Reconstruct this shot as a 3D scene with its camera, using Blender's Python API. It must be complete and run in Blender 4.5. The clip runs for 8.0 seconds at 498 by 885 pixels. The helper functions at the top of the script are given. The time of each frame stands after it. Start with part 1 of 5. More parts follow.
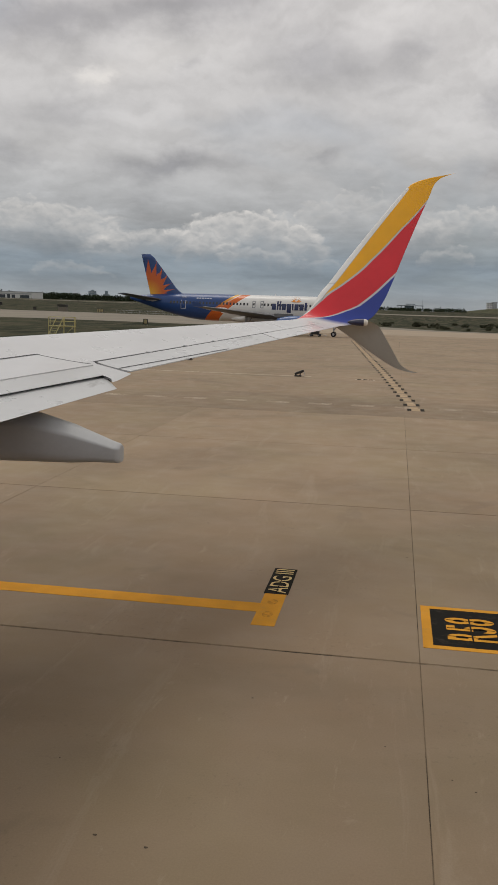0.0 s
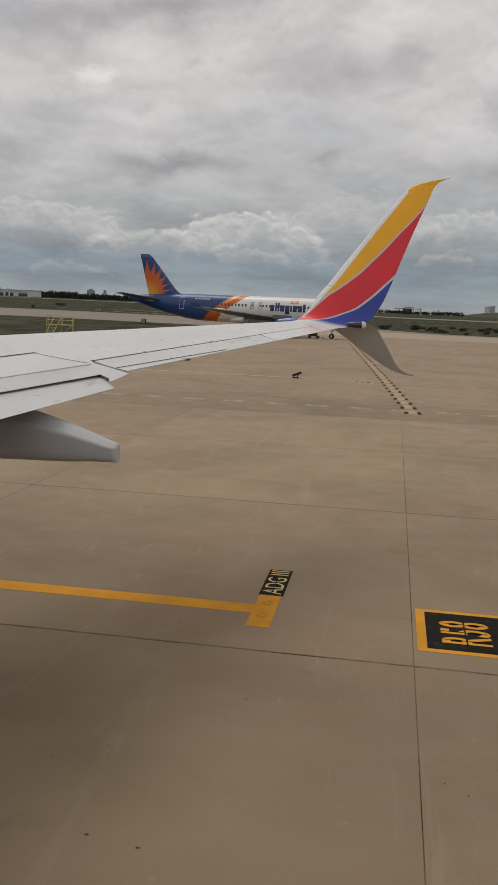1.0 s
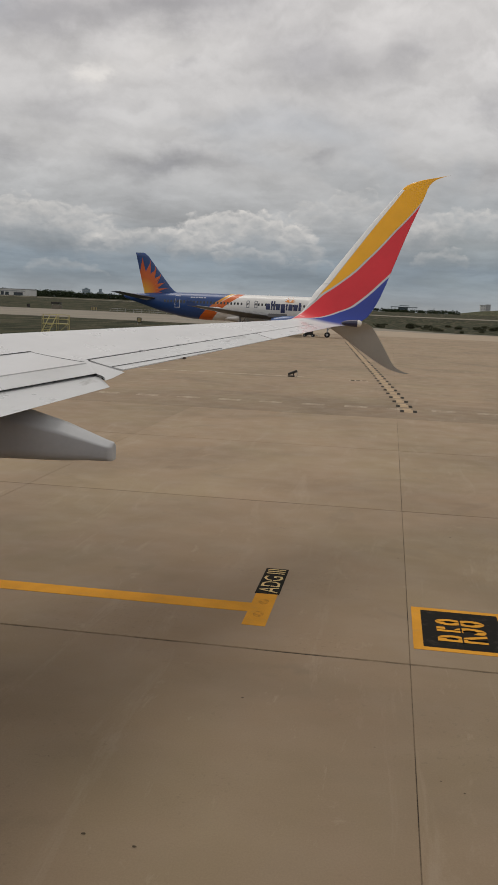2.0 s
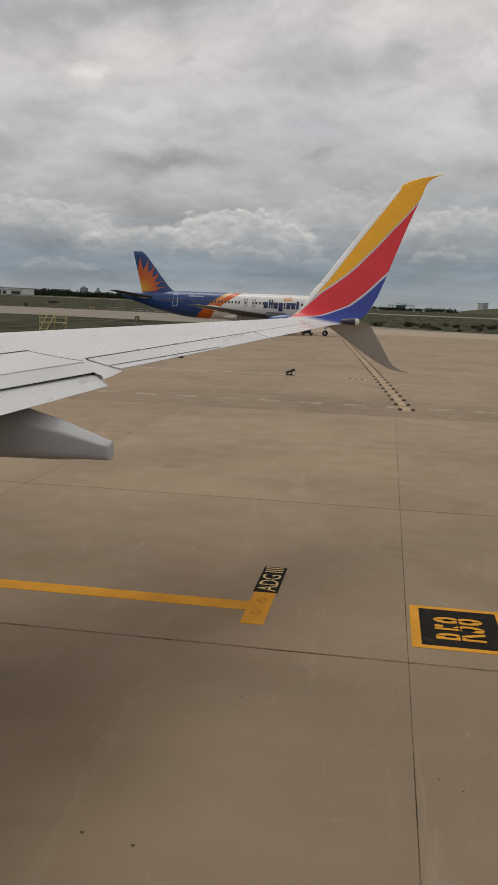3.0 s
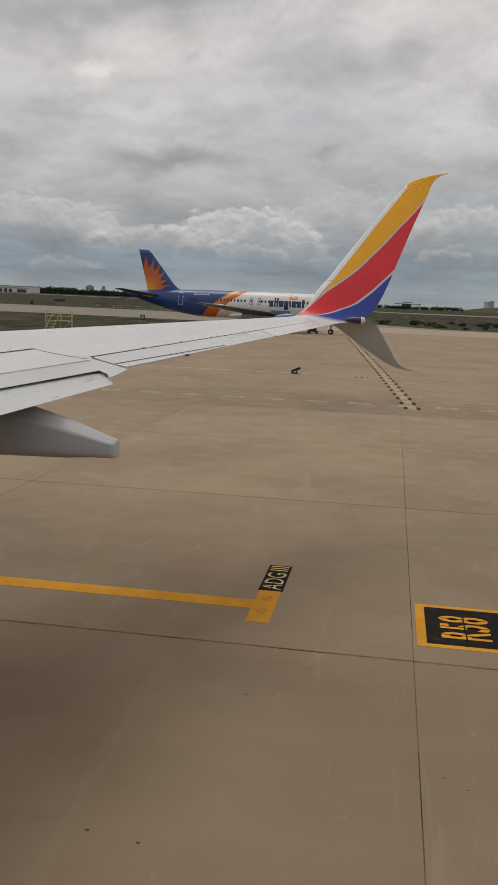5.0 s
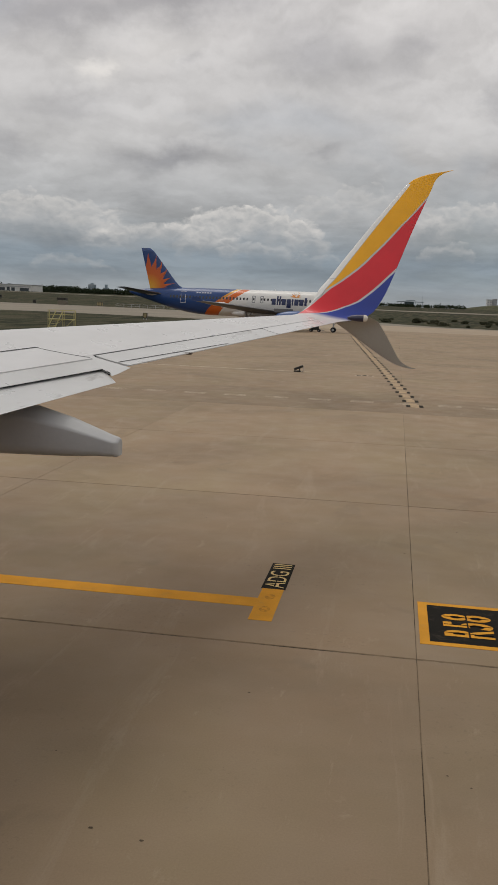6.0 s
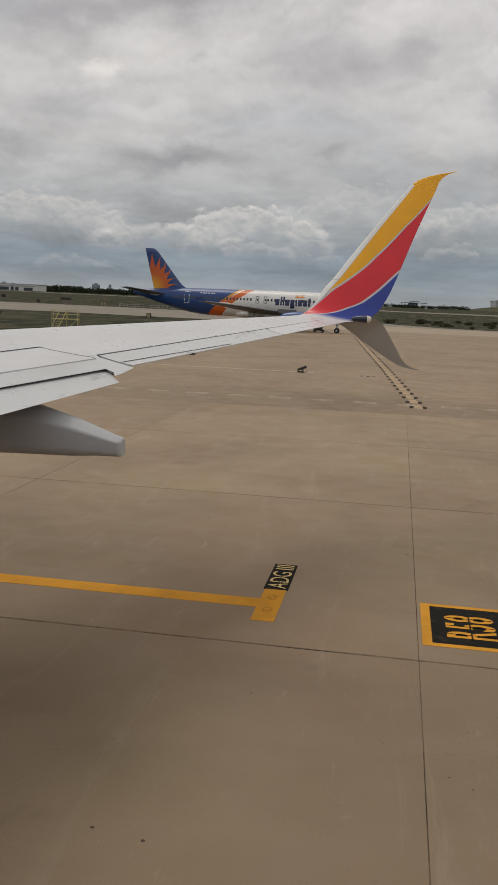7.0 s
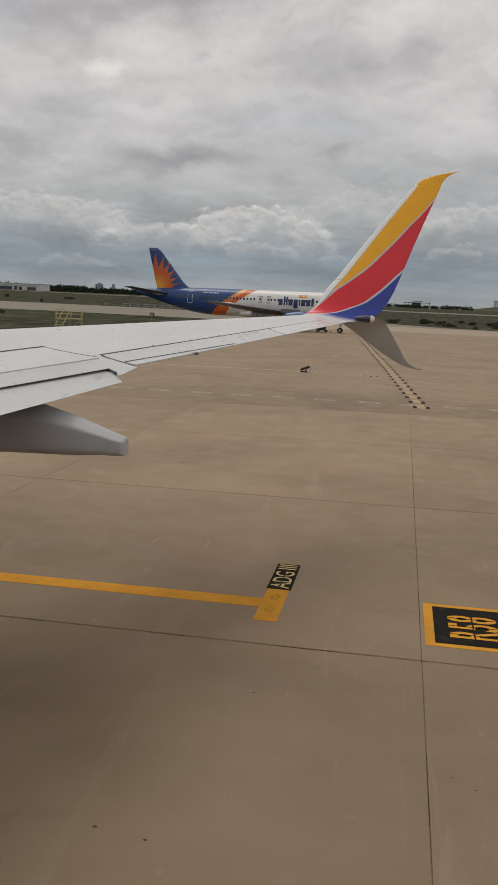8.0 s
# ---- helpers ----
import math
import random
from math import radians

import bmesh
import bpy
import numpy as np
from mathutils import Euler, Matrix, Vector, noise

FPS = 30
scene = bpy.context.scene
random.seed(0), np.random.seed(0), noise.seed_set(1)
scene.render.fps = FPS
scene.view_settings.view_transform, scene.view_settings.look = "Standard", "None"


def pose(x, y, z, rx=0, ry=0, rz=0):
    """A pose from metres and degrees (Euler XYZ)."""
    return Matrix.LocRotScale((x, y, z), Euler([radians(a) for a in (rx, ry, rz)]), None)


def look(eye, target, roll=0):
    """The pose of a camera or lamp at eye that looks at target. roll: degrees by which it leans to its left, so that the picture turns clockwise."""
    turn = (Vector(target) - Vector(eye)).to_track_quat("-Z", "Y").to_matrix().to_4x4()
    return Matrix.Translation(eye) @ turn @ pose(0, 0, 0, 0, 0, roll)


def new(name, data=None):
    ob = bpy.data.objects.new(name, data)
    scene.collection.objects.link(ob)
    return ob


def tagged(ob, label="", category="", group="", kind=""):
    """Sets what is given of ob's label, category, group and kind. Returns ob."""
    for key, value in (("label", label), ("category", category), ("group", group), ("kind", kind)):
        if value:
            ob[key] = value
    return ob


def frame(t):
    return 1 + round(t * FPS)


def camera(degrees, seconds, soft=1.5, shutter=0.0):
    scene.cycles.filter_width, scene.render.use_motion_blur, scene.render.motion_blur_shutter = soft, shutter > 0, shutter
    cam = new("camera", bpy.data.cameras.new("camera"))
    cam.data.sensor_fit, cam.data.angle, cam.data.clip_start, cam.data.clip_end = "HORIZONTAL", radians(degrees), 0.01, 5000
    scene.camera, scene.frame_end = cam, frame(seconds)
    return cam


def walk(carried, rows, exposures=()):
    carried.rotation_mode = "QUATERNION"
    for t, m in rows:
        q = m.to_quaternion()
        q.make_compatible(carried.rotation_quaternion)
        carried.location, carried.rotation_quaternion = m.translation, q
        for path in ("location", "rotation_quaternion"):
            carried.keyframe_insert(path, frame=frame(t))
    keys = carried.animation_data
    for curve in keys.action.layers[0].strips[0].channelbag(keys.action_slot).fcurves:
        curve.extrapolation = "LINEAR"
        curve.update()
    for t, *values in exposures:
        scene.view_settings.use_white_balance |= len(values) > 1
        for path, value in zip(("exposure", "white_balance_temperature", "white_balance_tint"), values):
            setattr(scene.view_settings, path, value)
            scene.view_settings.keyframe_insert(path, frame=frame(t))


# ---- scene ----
# ---- camera: a seat by the window behind the wing, looking out over the apron ----
cam = camera(31.5, 8.0, soft=0.95)
EYE = (0.0, 0.0, 3.8)
WALK = [
    (0.0, -8.759, -1.7, 9.453), (0.5, -8.785, -2.089, 9.383), (1.0, -8.687, -2.398, 9.346), (1.5, -8.719, -2.394, 9.198),
    (3.0, -8.85, -2.25, 8.924), (3.5, -8.869, -2.173, 8.946), (4.0, -8.844, -2.309, 9.091), (4.5, -8.846, -2.311, 9.174),
    (5.0, -8.968, -2.275, 9.281), (6.5, -9.097, -2.217, 9.538), (7.0, -9.068, -2.37, 9.674), (7.5, -9.183, -2.31, 9.784),
    (8.0, -9.094, -2.43, 9.881),
]
walk(cam, [(t, pose(*EYE, 90 + p, r, y)) for t, p, r, y in WALK])

# ---- light: high broken overcast, a sun veiled by cloud ----
SUN_ELEV, SUN_AZ = 62, 318
CLOUD_X, CLOUD_Y = 7.9, 0.4
SKY_BY_HEIGHT = [(0.0, (0.325, 0.348, 0.362)), (0.014, (0.305, 0.334, 0.356)), (0.030, (0.243, 0.284, 0.318)), (0.048, (0.232, 0.274, 0.312)), (0.066, (0.300, 0.328, 0.352)), (0.09, (0.385, 0.394, 0.402)), (0.125, (0.46, 0.462, 0.465)), (0.16, (0.53, 0.523, 0.52)), (0.20, (0.572, 0.560, 0.556)), (0.28, (0.620, 0.600, 0.592)), (0.40, (0.645, 0.625, 0.612)), (1.0, (0.63, 0.605, 0.58))]
# masses in the overcast: bearing, height, half width, half height, lean, darker (-) or brighter (+)
MASSES = [
    (-14.6, 8.6, 3.4, 0.8, 0.3, -0.28), (-5.8, 14.7, 3.6, 1.6, -0.3, -0.22), (0.3, 15.0, 1.6, 1.2, 0.4, -0.17),
    (-5.0, 9.7, 1.2, 0.5, 0.2, -0.15), (-14.5, 17.4, 7.0, 1.1, 0.6, -0.27), (-21.5, 11.0, 2.8, 0.7, 0.1, -0.12),
    (5.6, 12.0, 1.0, 1.2, 0.0, -0.16), (-13.4, 14.2, 0.9, 0.6, 0.2, -0.12), (-23.0, 16.0, 3.4, 1.3, 0.3, -0.22),
    (-19.4, 13.4, 0.8, 0.7, 0.3, 0.26), (-15.8, 14.6, 3.2, 1.1, 0.5, 0.08), (-16.0, 6.4, 1.7, 0.8, 0.0, -0.07),
    (-24.4, 8.6, 1.3, 0.9, 0.0, -0.18), (5.8, 8.5, 2.2, 0.8, 0.1, -0.15),
]
# heaped clouds: bearing, half width, foot, rise of the top, depth of the lit body, strength
HEAPS = [
    (4.2, 5.0, 4.9, 1.6, 1.6, 0.65), (-24.0, 7.5, 4.4, 1.8, 2.2, 0.70), (-2.5, 5.0, 4.6, 2.6, 1.8, 0.40), (-9.6, 4.8, 4.1, 2.0, 2.0, 0.95),
    (-15.0, 4.6, 3.9, 0.9, 1.2, 0.85), (-9.0, 2.6, 3.0, 0.8, 0.8, 0.55), (-21.0, 3.0, 1.9, 0.7, 0.6, 0.45), (2.6, 2.4, 3.3, 0.8, 0.6, 0.7), (-5.0, 1.6, 2.7, 0.5, 0.4, 0.45),
]


def ramp(nt, stops, fac, interp="LINEAR"):
    n = nt.nodes.new("ShaderNodeValToRGB")
    n.color_ramp.interpolation = interp
    els = n.color_ramp.elements
    while len(els) < len(stops):
        els.new(0.5)
    for e, (p, c) in zip(els, stops):
        e.position = p
        e.color = (c, c, c, 1) if isinstance(c, (int, float)) else (*c, 1)
    nt.links.new(fac, n.inputs["Fac"])
    return n.outputs["Color"]


def math_node(nt, op, a, b=None, clamp=False):
    n = nt.nodes.new("ShaderNodeMath")
    n.operation, n.use_clamp = op, clamp
    for i, v in enumerate((a, b)):
        if v is None:
            continue
        if isinstance(v, (int, float)):
            n.inputs[i].default_value = v
        else:
            nt.links.new(v, n.inputs[i])
    return n.outputs[0]


def mix(nt, fac, a, b, blend="MIX"):
    n = nt.nodes.new("ShaderNodeMix")
    n.data_type, n.blend_type = "RGBA", blend
    for sock, v in ((n.inputs[0], fac), (n.inputs[6], a), (n.inputs[7], b)):
        if isinstance(v, (int, float)):
            sock.default_value = v if sock == n.inputs[0] else (v, v, v, 1)
        elif isinstance(v, tuple):
            sock.default_value = (*v, 1)
        else:
            nt.links.new(v, sock)
    return n.outputs[2]


def noise_tex(nt, vec, scale, detail=4.0, rough=0.55, distort=0.0, dims="3D"):
    n = nt.nodes.new("ShaderNodeTexNoise")
    n.noise_dimensions = dims
    n.inputs["Scale"].default_value = scale
    n.inputs["Detail"].default_value = detail
    n.inputs["Roughness"].default_value = rough
    n.inputs["Distortion"].default_value = distort
    if vec is not None:
        nt.links.new(vec, n.inputs["Vector"])
    return n.outputs["Fac"]


def mapping(nt, vec, scale=(1, 1, 1), loc=(0, 0, 0), rot=(0, 0, 0)):
    n = nt.nodes.new("ShaderNodeMapping")
    n.inputs["Scale"].default_value = scale
    n.inputs["Location"].default_value = loc
    n.inputs["Rotation"].default_value = rot
    nt.links.new(vec, n.inputs["Vector"])
    return n.outputs["Vector"]


def build_world():
    w = bpy.data.worlds.new("overcast_sky")
    scene.world = w
    w.use_nodes = True
    nt = w.node_tree
    bg = nt.nodes["Background"]
    sky = nt.nodes.new("ShaderNodeTexSky")
    sky.sky_type, sky.sun_disc = "NISHITA", False
    sky.sun_elevation, sky.sun_rotation = radians(SUN_ELEV), radians(SUN_AZ)
    tc = nt.nodes.new("ShaderNodeTexCoord")
    sep = nt.nodes.new("ShaderNodeSeparateXYZ")
    nt.links.new(tc.outputs["Generated"], sep.inputs[0])
    up = math_node(nt, "MAXIMUM", sep.outputs[2], 0.0)
    # bearing and height over the horizon, in degrees
    az = math_node(nt, "MULTIPLY", math_node(nt, "ARCTAN2", sep.outputs[0], sep.outputs[1]), 57.2958)
    el = math_node(nt, "MULTIPLY", math_node(nt, "ARCSINE", sep.outputs[2]), 57.2958)

    def sheet_of(a, e):
        n = nt.nodes.new("ShaderNodeCombineXYZ")
        nt.links.new(a, n.inputs[0])
        nt.links.new(e, n.inputs[1])
        return n.outputs[0]

    # clouds flatten towards the horizon: height is stretched there
    tall = math_node(nt, "MULTIPLY", math_node(nt, "LOGARITHM", math_node(nt, "ADD", math_node(nt, "MAXIMUM", el, 0.0), 5.0), math.e), 13.0)
    deck = sheet_of(az, tall)

    def warped(vec, scale, amount, stretch, loc):
        """The sheet pushed about by a ragged noise."""
        n = nt.nodes.new("ShaderNodeTexNoise")
        n.noise_dimensions = "2D"
        n.inputs["Scale"].default_value, n.inputs["Detail"].default_value, n.inputs["Roughness"].default_value = scale, 6.0, 0.60
        nt.links.new(mapping(nt, vec, stretch, loc), n.inputs["Vector"])
        s = nt.nodes.new("ShaderNodeVectorMath")
        s.operation = "SUBTRACT"
        nt.links.new(n.outputs["Color"], s.inputs[0])
        s.inputs[1].default_value = (0.5, 0.5, 0.5)
        k = nt.nodes.new("ShaderNodeVectorMath")
        k.operation = "MULTIPLY_ADD"
        nt.links.new(s.outputs[0], k.inputs[0])
        k.inputs[1].default_value = (amount[0], amount[1], 0)
        nt.links.new(vec, k.inputs[2])
        return k.outputs[0]

    def fleece(lift):
        """Thickness of the overcast, read a little higher in the sky by lift degrees."""
        v = mapping(nt, warped(deck, 0.22, (3.2, 1.6), (0.8, 1, 1), (3.1, 7.7, 0)), (0.42, 1.0, 1), (CLOUD_X, CLOUD_Y + lift, 0))
        return noise_tex(nt, v, 0.36, 8, 0.54, 0.0, "2D")

    thick = fleece(0.0)
    lit = math_node(nt, "ADD", math_node(nt, "MULTIPLY", math_node(nt, "SUBTRACT", thick, fleece(0.35)), 5.0), 0.5, clamp=True)
    broad = noise_tex(nt, mapping(nt, deck, (0.6, 1, 1), (2.3, 8.4, 0)), 0.085, 4, 0.5, 0.4, "2D")
    # the high overcast by height: slate near the horizon, pale grey above
    base = ramp(nt, SKY_BY_HEIGHT, up)
    soft = ramp(nt, [(0.28, 0.90), (0.44, 0.98), (0.56, 1.01), (0.72, 1.05)], broad)
    shred = noise_tex(nt, mapping(nt, warped(deck, 0.5, (1.6, 1.0), (0.8, 1, 1), (5.1, 2.7, 0)), (0.55, 1.0, 1), (1.7, 3.3, 0)), 0.50, 6, 0.52, 0.0, "2D")
    tear = ramp(nt, [(0.38, 1.04), (0.47, 1.012), (0.53, 0.98), (0.64, 0.94)], shred)
    body = ramp(nt, [(0.34, 1.05), (0.47, 1.025), (0.54, 0.99), (0.66, 0.935)], thick)
    relief = ramp(nt, [(0.0, 0.89), (0.5, 1.0), (1.0, 1.09)], lit)
    calm = ramp(nt, [(0.0, 0.35), (0.04, 0.45), (0.085, 0.85), (0.13, 0.72), (0.30, 0.72), (1.0, 0.8)], up)
    veil = mix(nt, 1.0, mix(nt, 1.0, soft, body, "MULTIPLY"), mix(nt, 1.0, relief, tear, "MULTIPLY"), "MULTIPLY")
    col = mix(nt, 1.0, base, mix(nt, calm, 1.0, veil), "MULTIPLY")
    # long thin streaks of cloud low down
    bars = noise_tex(nt, mapping(nt, warped(sheet_of(az, el), 0.3, (3.0, 0.5), (0.6, 2, 1), (8, 1, 0)), (0.20, 1.0, 1), (2.0, 5.0, 0)), 0.7, 6, 0.55, 0.0, "2D")
    low = ramp(nt, [(0.0, 0.7), (0.03, 1.0), (0.09, 0.9), (0.13, 0.25), (0.2, 0.0), (1.0, 0.0)], up)
    col = mix(nt, 1.0, col, mix(nt, low, 1.0, ramp(nt, [(0.34, 0.88), (0.48, 0.98), (0.64, 1.13)], bars)), "MULTIPLY")
    # clear sky showing faintly where the high cloud is thin
    gap = math_node(nt, "MULTIPLY", ramp(nt, [(0.28, 1.0), (0.42, 0.0)], broad), 0.20)
    col = mix(nt, gap, col, mix(nt, 1.0, sky.outputs[0], (0.075, 0.075, 0.075), "MULTIPLY"))

    # darker and brighter masses within the overcast
    ragged = nt.nodes.new("ShaderNodeSeparateXYZ")
    nt.links.new(warped(sheet_of(az, el), 0.26, (5.0, 2.6), (0.75, 1.3, 1), (1.0, 4.0, 0)), ragged.inputs[0])
    raz, rel = ragged.outputs[0], ragged.outputs[1]
    total = None
    for a, e, wide, high, lean, amount in MASSES:
        dx = math_node(nt, "MULTIPLY", math_node(nt, "SUBTRACT", raz, a), 1.0 / wide)
        dy = math_node(nt, "MULTIPLY", math_node(nt, "SUBTRACT", math_node(nt, "SUBTRACT", rel, e), math_node(nt, "MULTIPLY", dx, lean)), 1.0 / high)
        d2 = math_node(nt, "ADD", math_node(nt, "MULTIPLY", dx, dx), math_node(nt, "MULTIPLY", dy, dy))
        k = math_node(nt, "MULTIPLY", math_node(nt, "POWER", 0.37, d2), amount)
        total = k if total is None else math_node(nt, "ADD", total, k)
    col = mix(nt, math_node(nt, "MULTIPLY", math_node(nt, "MULTIPLY", total, -1.0, clamp=True), 2.6, clamp=True), col, mix(nt, 1.0, col, (0.50, 0.505, 0.54), "MULTIPLY"))
    col = mix(nt, math_node(nt, "MULTIPLY", total, 3.5, clamp=True), col, (0.76, 0.73, 0.70))

    # heaped clouds low over the horizon: crisp lumpy tops in the light, grey bases that fade
    fine = warped(sheet_of(az, el), 0.8, (1.1, 0.75), (0.8, 1.4, 1), (6.0, 2.0, 0))

    def lumps(lift):
        v = mapping(nt, fine, (1, 1.5, 1), (0.0, lift, 0))
        puff = nt.nodes.new("ShaderNodeTexVoronoi")
        puff.voronoi_dimensions, puff.feature, puff.normalize = "2D", "SMOOTH_F1", True
        for key, val in (("Scale", 0.85), ("Detail", 2.0), ("Roughness", 0.45), ("Smoothness", 0.5)):
            puff.inputs[key].default_value = val
        nt.links.new(v, puff.inputs["Vector"])
        return math_node(nt, "ADD", math_node(nt, "SUBTRACT", 0.75, puff.outputs["Distance"]), math_node(nt, "MULTIPLY", noise_tex(nt, v, 0.5, 6, 0.6, 0, "2D"), 0.5))

    lump = lumps(0.0)
    glow = math_node(nt, "ADD", math_node(nt, "MULTIPLY", math_node(nt, "SUBTRACT", lump, lumps(0.30)), 1.25), 0.5, clamp=True)
    split = nt.nodes.new("ShaderNodeSeparateXYZ")
    nt.links.new(fine, split.inputs[0])
    for a, wide, foot, rise, deep, strength in HEAPS:
        dx = math_node(nt, "MULTIPLY", math_node(nt, "SUBTRACT", raz, a), 1.0 / wide)
        dome = math_node(nt, "SUBTRACT", 1.0, math_node(nt, "MULTIPLY", dx, dx), clamp=True)
        top = math_node(nt, "ADD", math_node(nt, "MULTIPLY", math_node(nt, "MULTIPLY", math_node(nt, "POWER", dome, 0.6), rise), math_node(nt, "MULTIPLY", lump, 1.35)), foot)
        depth = math_node(nt, "SUBTRACT", top, split.outputs[1])
        inside = math_node(nt, "MULTIPLY", math_node(nt, "MULTIPLY", depth, 2.0, clamp=True), math_node(nt, "MULTIPLY", dome, 3.0, clamp=True))
        fade = math_node(nt, "SUBTRACT", 1.0, math_node(nt, "MULTIPLY", math_node(nt, "SUBTRACT", depth, deep * 0.45), 1.0 / deep, clamp=True))
        bright = math_node(nt, "ADD", math_node(nt, "SUBTRACT", 0.72, math_node(nt, "MULTIPLY", depth, 0.62 / deep)), math_node(nt, "MULTIPLY", math_node(nt, "SUBTRACT", glow, 0.5), 1.0), clamp=True)
        tint = mix(nt, bright, (0.315, 0.332, 0.348), (0.72, 0.69, 0.655))
        col = mix(nt, math_node(nt, "MULTIPLY", math_node(nt, "MULTIPLY", inside, fade), strength), col, tint)
    nt.links.new(col, bg.inputs["Color"])
    bg.inputs["Strength"].default_value = 1.0


build_world()
sun = new("sun", bpy.data.lights.new("sun", "SUN"))
sun.data.energy, sun.data.angle, sun.data.color = 0.8, radians(26), (1.0, 0.95, 0.88)
az, el = radians(SUN_AZ), radians(SUN_ELEV)
sun.matrix_world = look((math.sin(az) * 100 * math.cos(el), math.cos(az) * 100 * math.cos(el), 100 * math.sin(el)), (0, 0, 0))
scene.view_settings.exposure = 0.0


# ---- materials ----
def shader(name, rough=0.5, metallic=0.0, coat=0.0):
    m = bpy.data.materials.new(name)
    m.use_nodes = True
    b = m.node_tree.nodes["Principled BSDF"]
    b.inputs["Roughness"].default_value = rough
    b.inputs["Metallic"].default_value = metallic
    b.inputs["Coat Weight"].default_value = coat
    b.inputs["Coat Roughness"].default_value = 0.08
    return m, m.node_tree, b


def position(nt):
    return nt.nodes.new("ShaderNodeNewGeometry").outputs["Position"]


def local(nt):
    return nt.nodes.new("ShaderNodeTexCoord").outputs["Object"]


def bump(nt, b, height, strength, dist):
    n = nt.nodes.new("ShaderNodeBump")
    n.inputs["Strength"].default_value, n.inputs["Distance"].default_value = strength, dist
    nt.links.new(height, n.inputs["Height"])
    nt.links.new(n.outputs[0], b.inputs["Normal"])


def plain(name, color, rough=0.5, metallic=0.0, coat=0.0, vary=0.12, scale=3.0, grain=40.0, relief=0.0):
    """A painted or natural surface: colour with blotches and fine grain."""
    m, nt, b = shader(name, rough, metallic, coat)
    v = local(nt)
    blot = ramp(nt, [(0.3, 1 - vary), (0.7, 1 + vary)], noise_tex(nt, v, scale, 4, 0.6))
    fine = ramp(nt, [(0.3, 1 - vary * 0.5), (0.7, 1 + vary * 0.5)], noise_tex(nt, v, grain, 3, 0.6))
    c = mix(nt, 1.0, mix(nt, 1.0, color, blot, "MULTIPLY"), fine, "MULTIPLY")
    nt.links.new(c, b.inputs["Base Color"])
    nt.links.new(math_node(nt, "MULTIPLY", blot, rough), b.inputs["Roughness"])
    if rough >= 0.85:
        b.inputs["Specular IOR Level"].default_value = 0.1
    if relief:
        bump(nt, b, noise_tex(nt, v, grain, 4, 0.6), relief, 0.02)
    return m


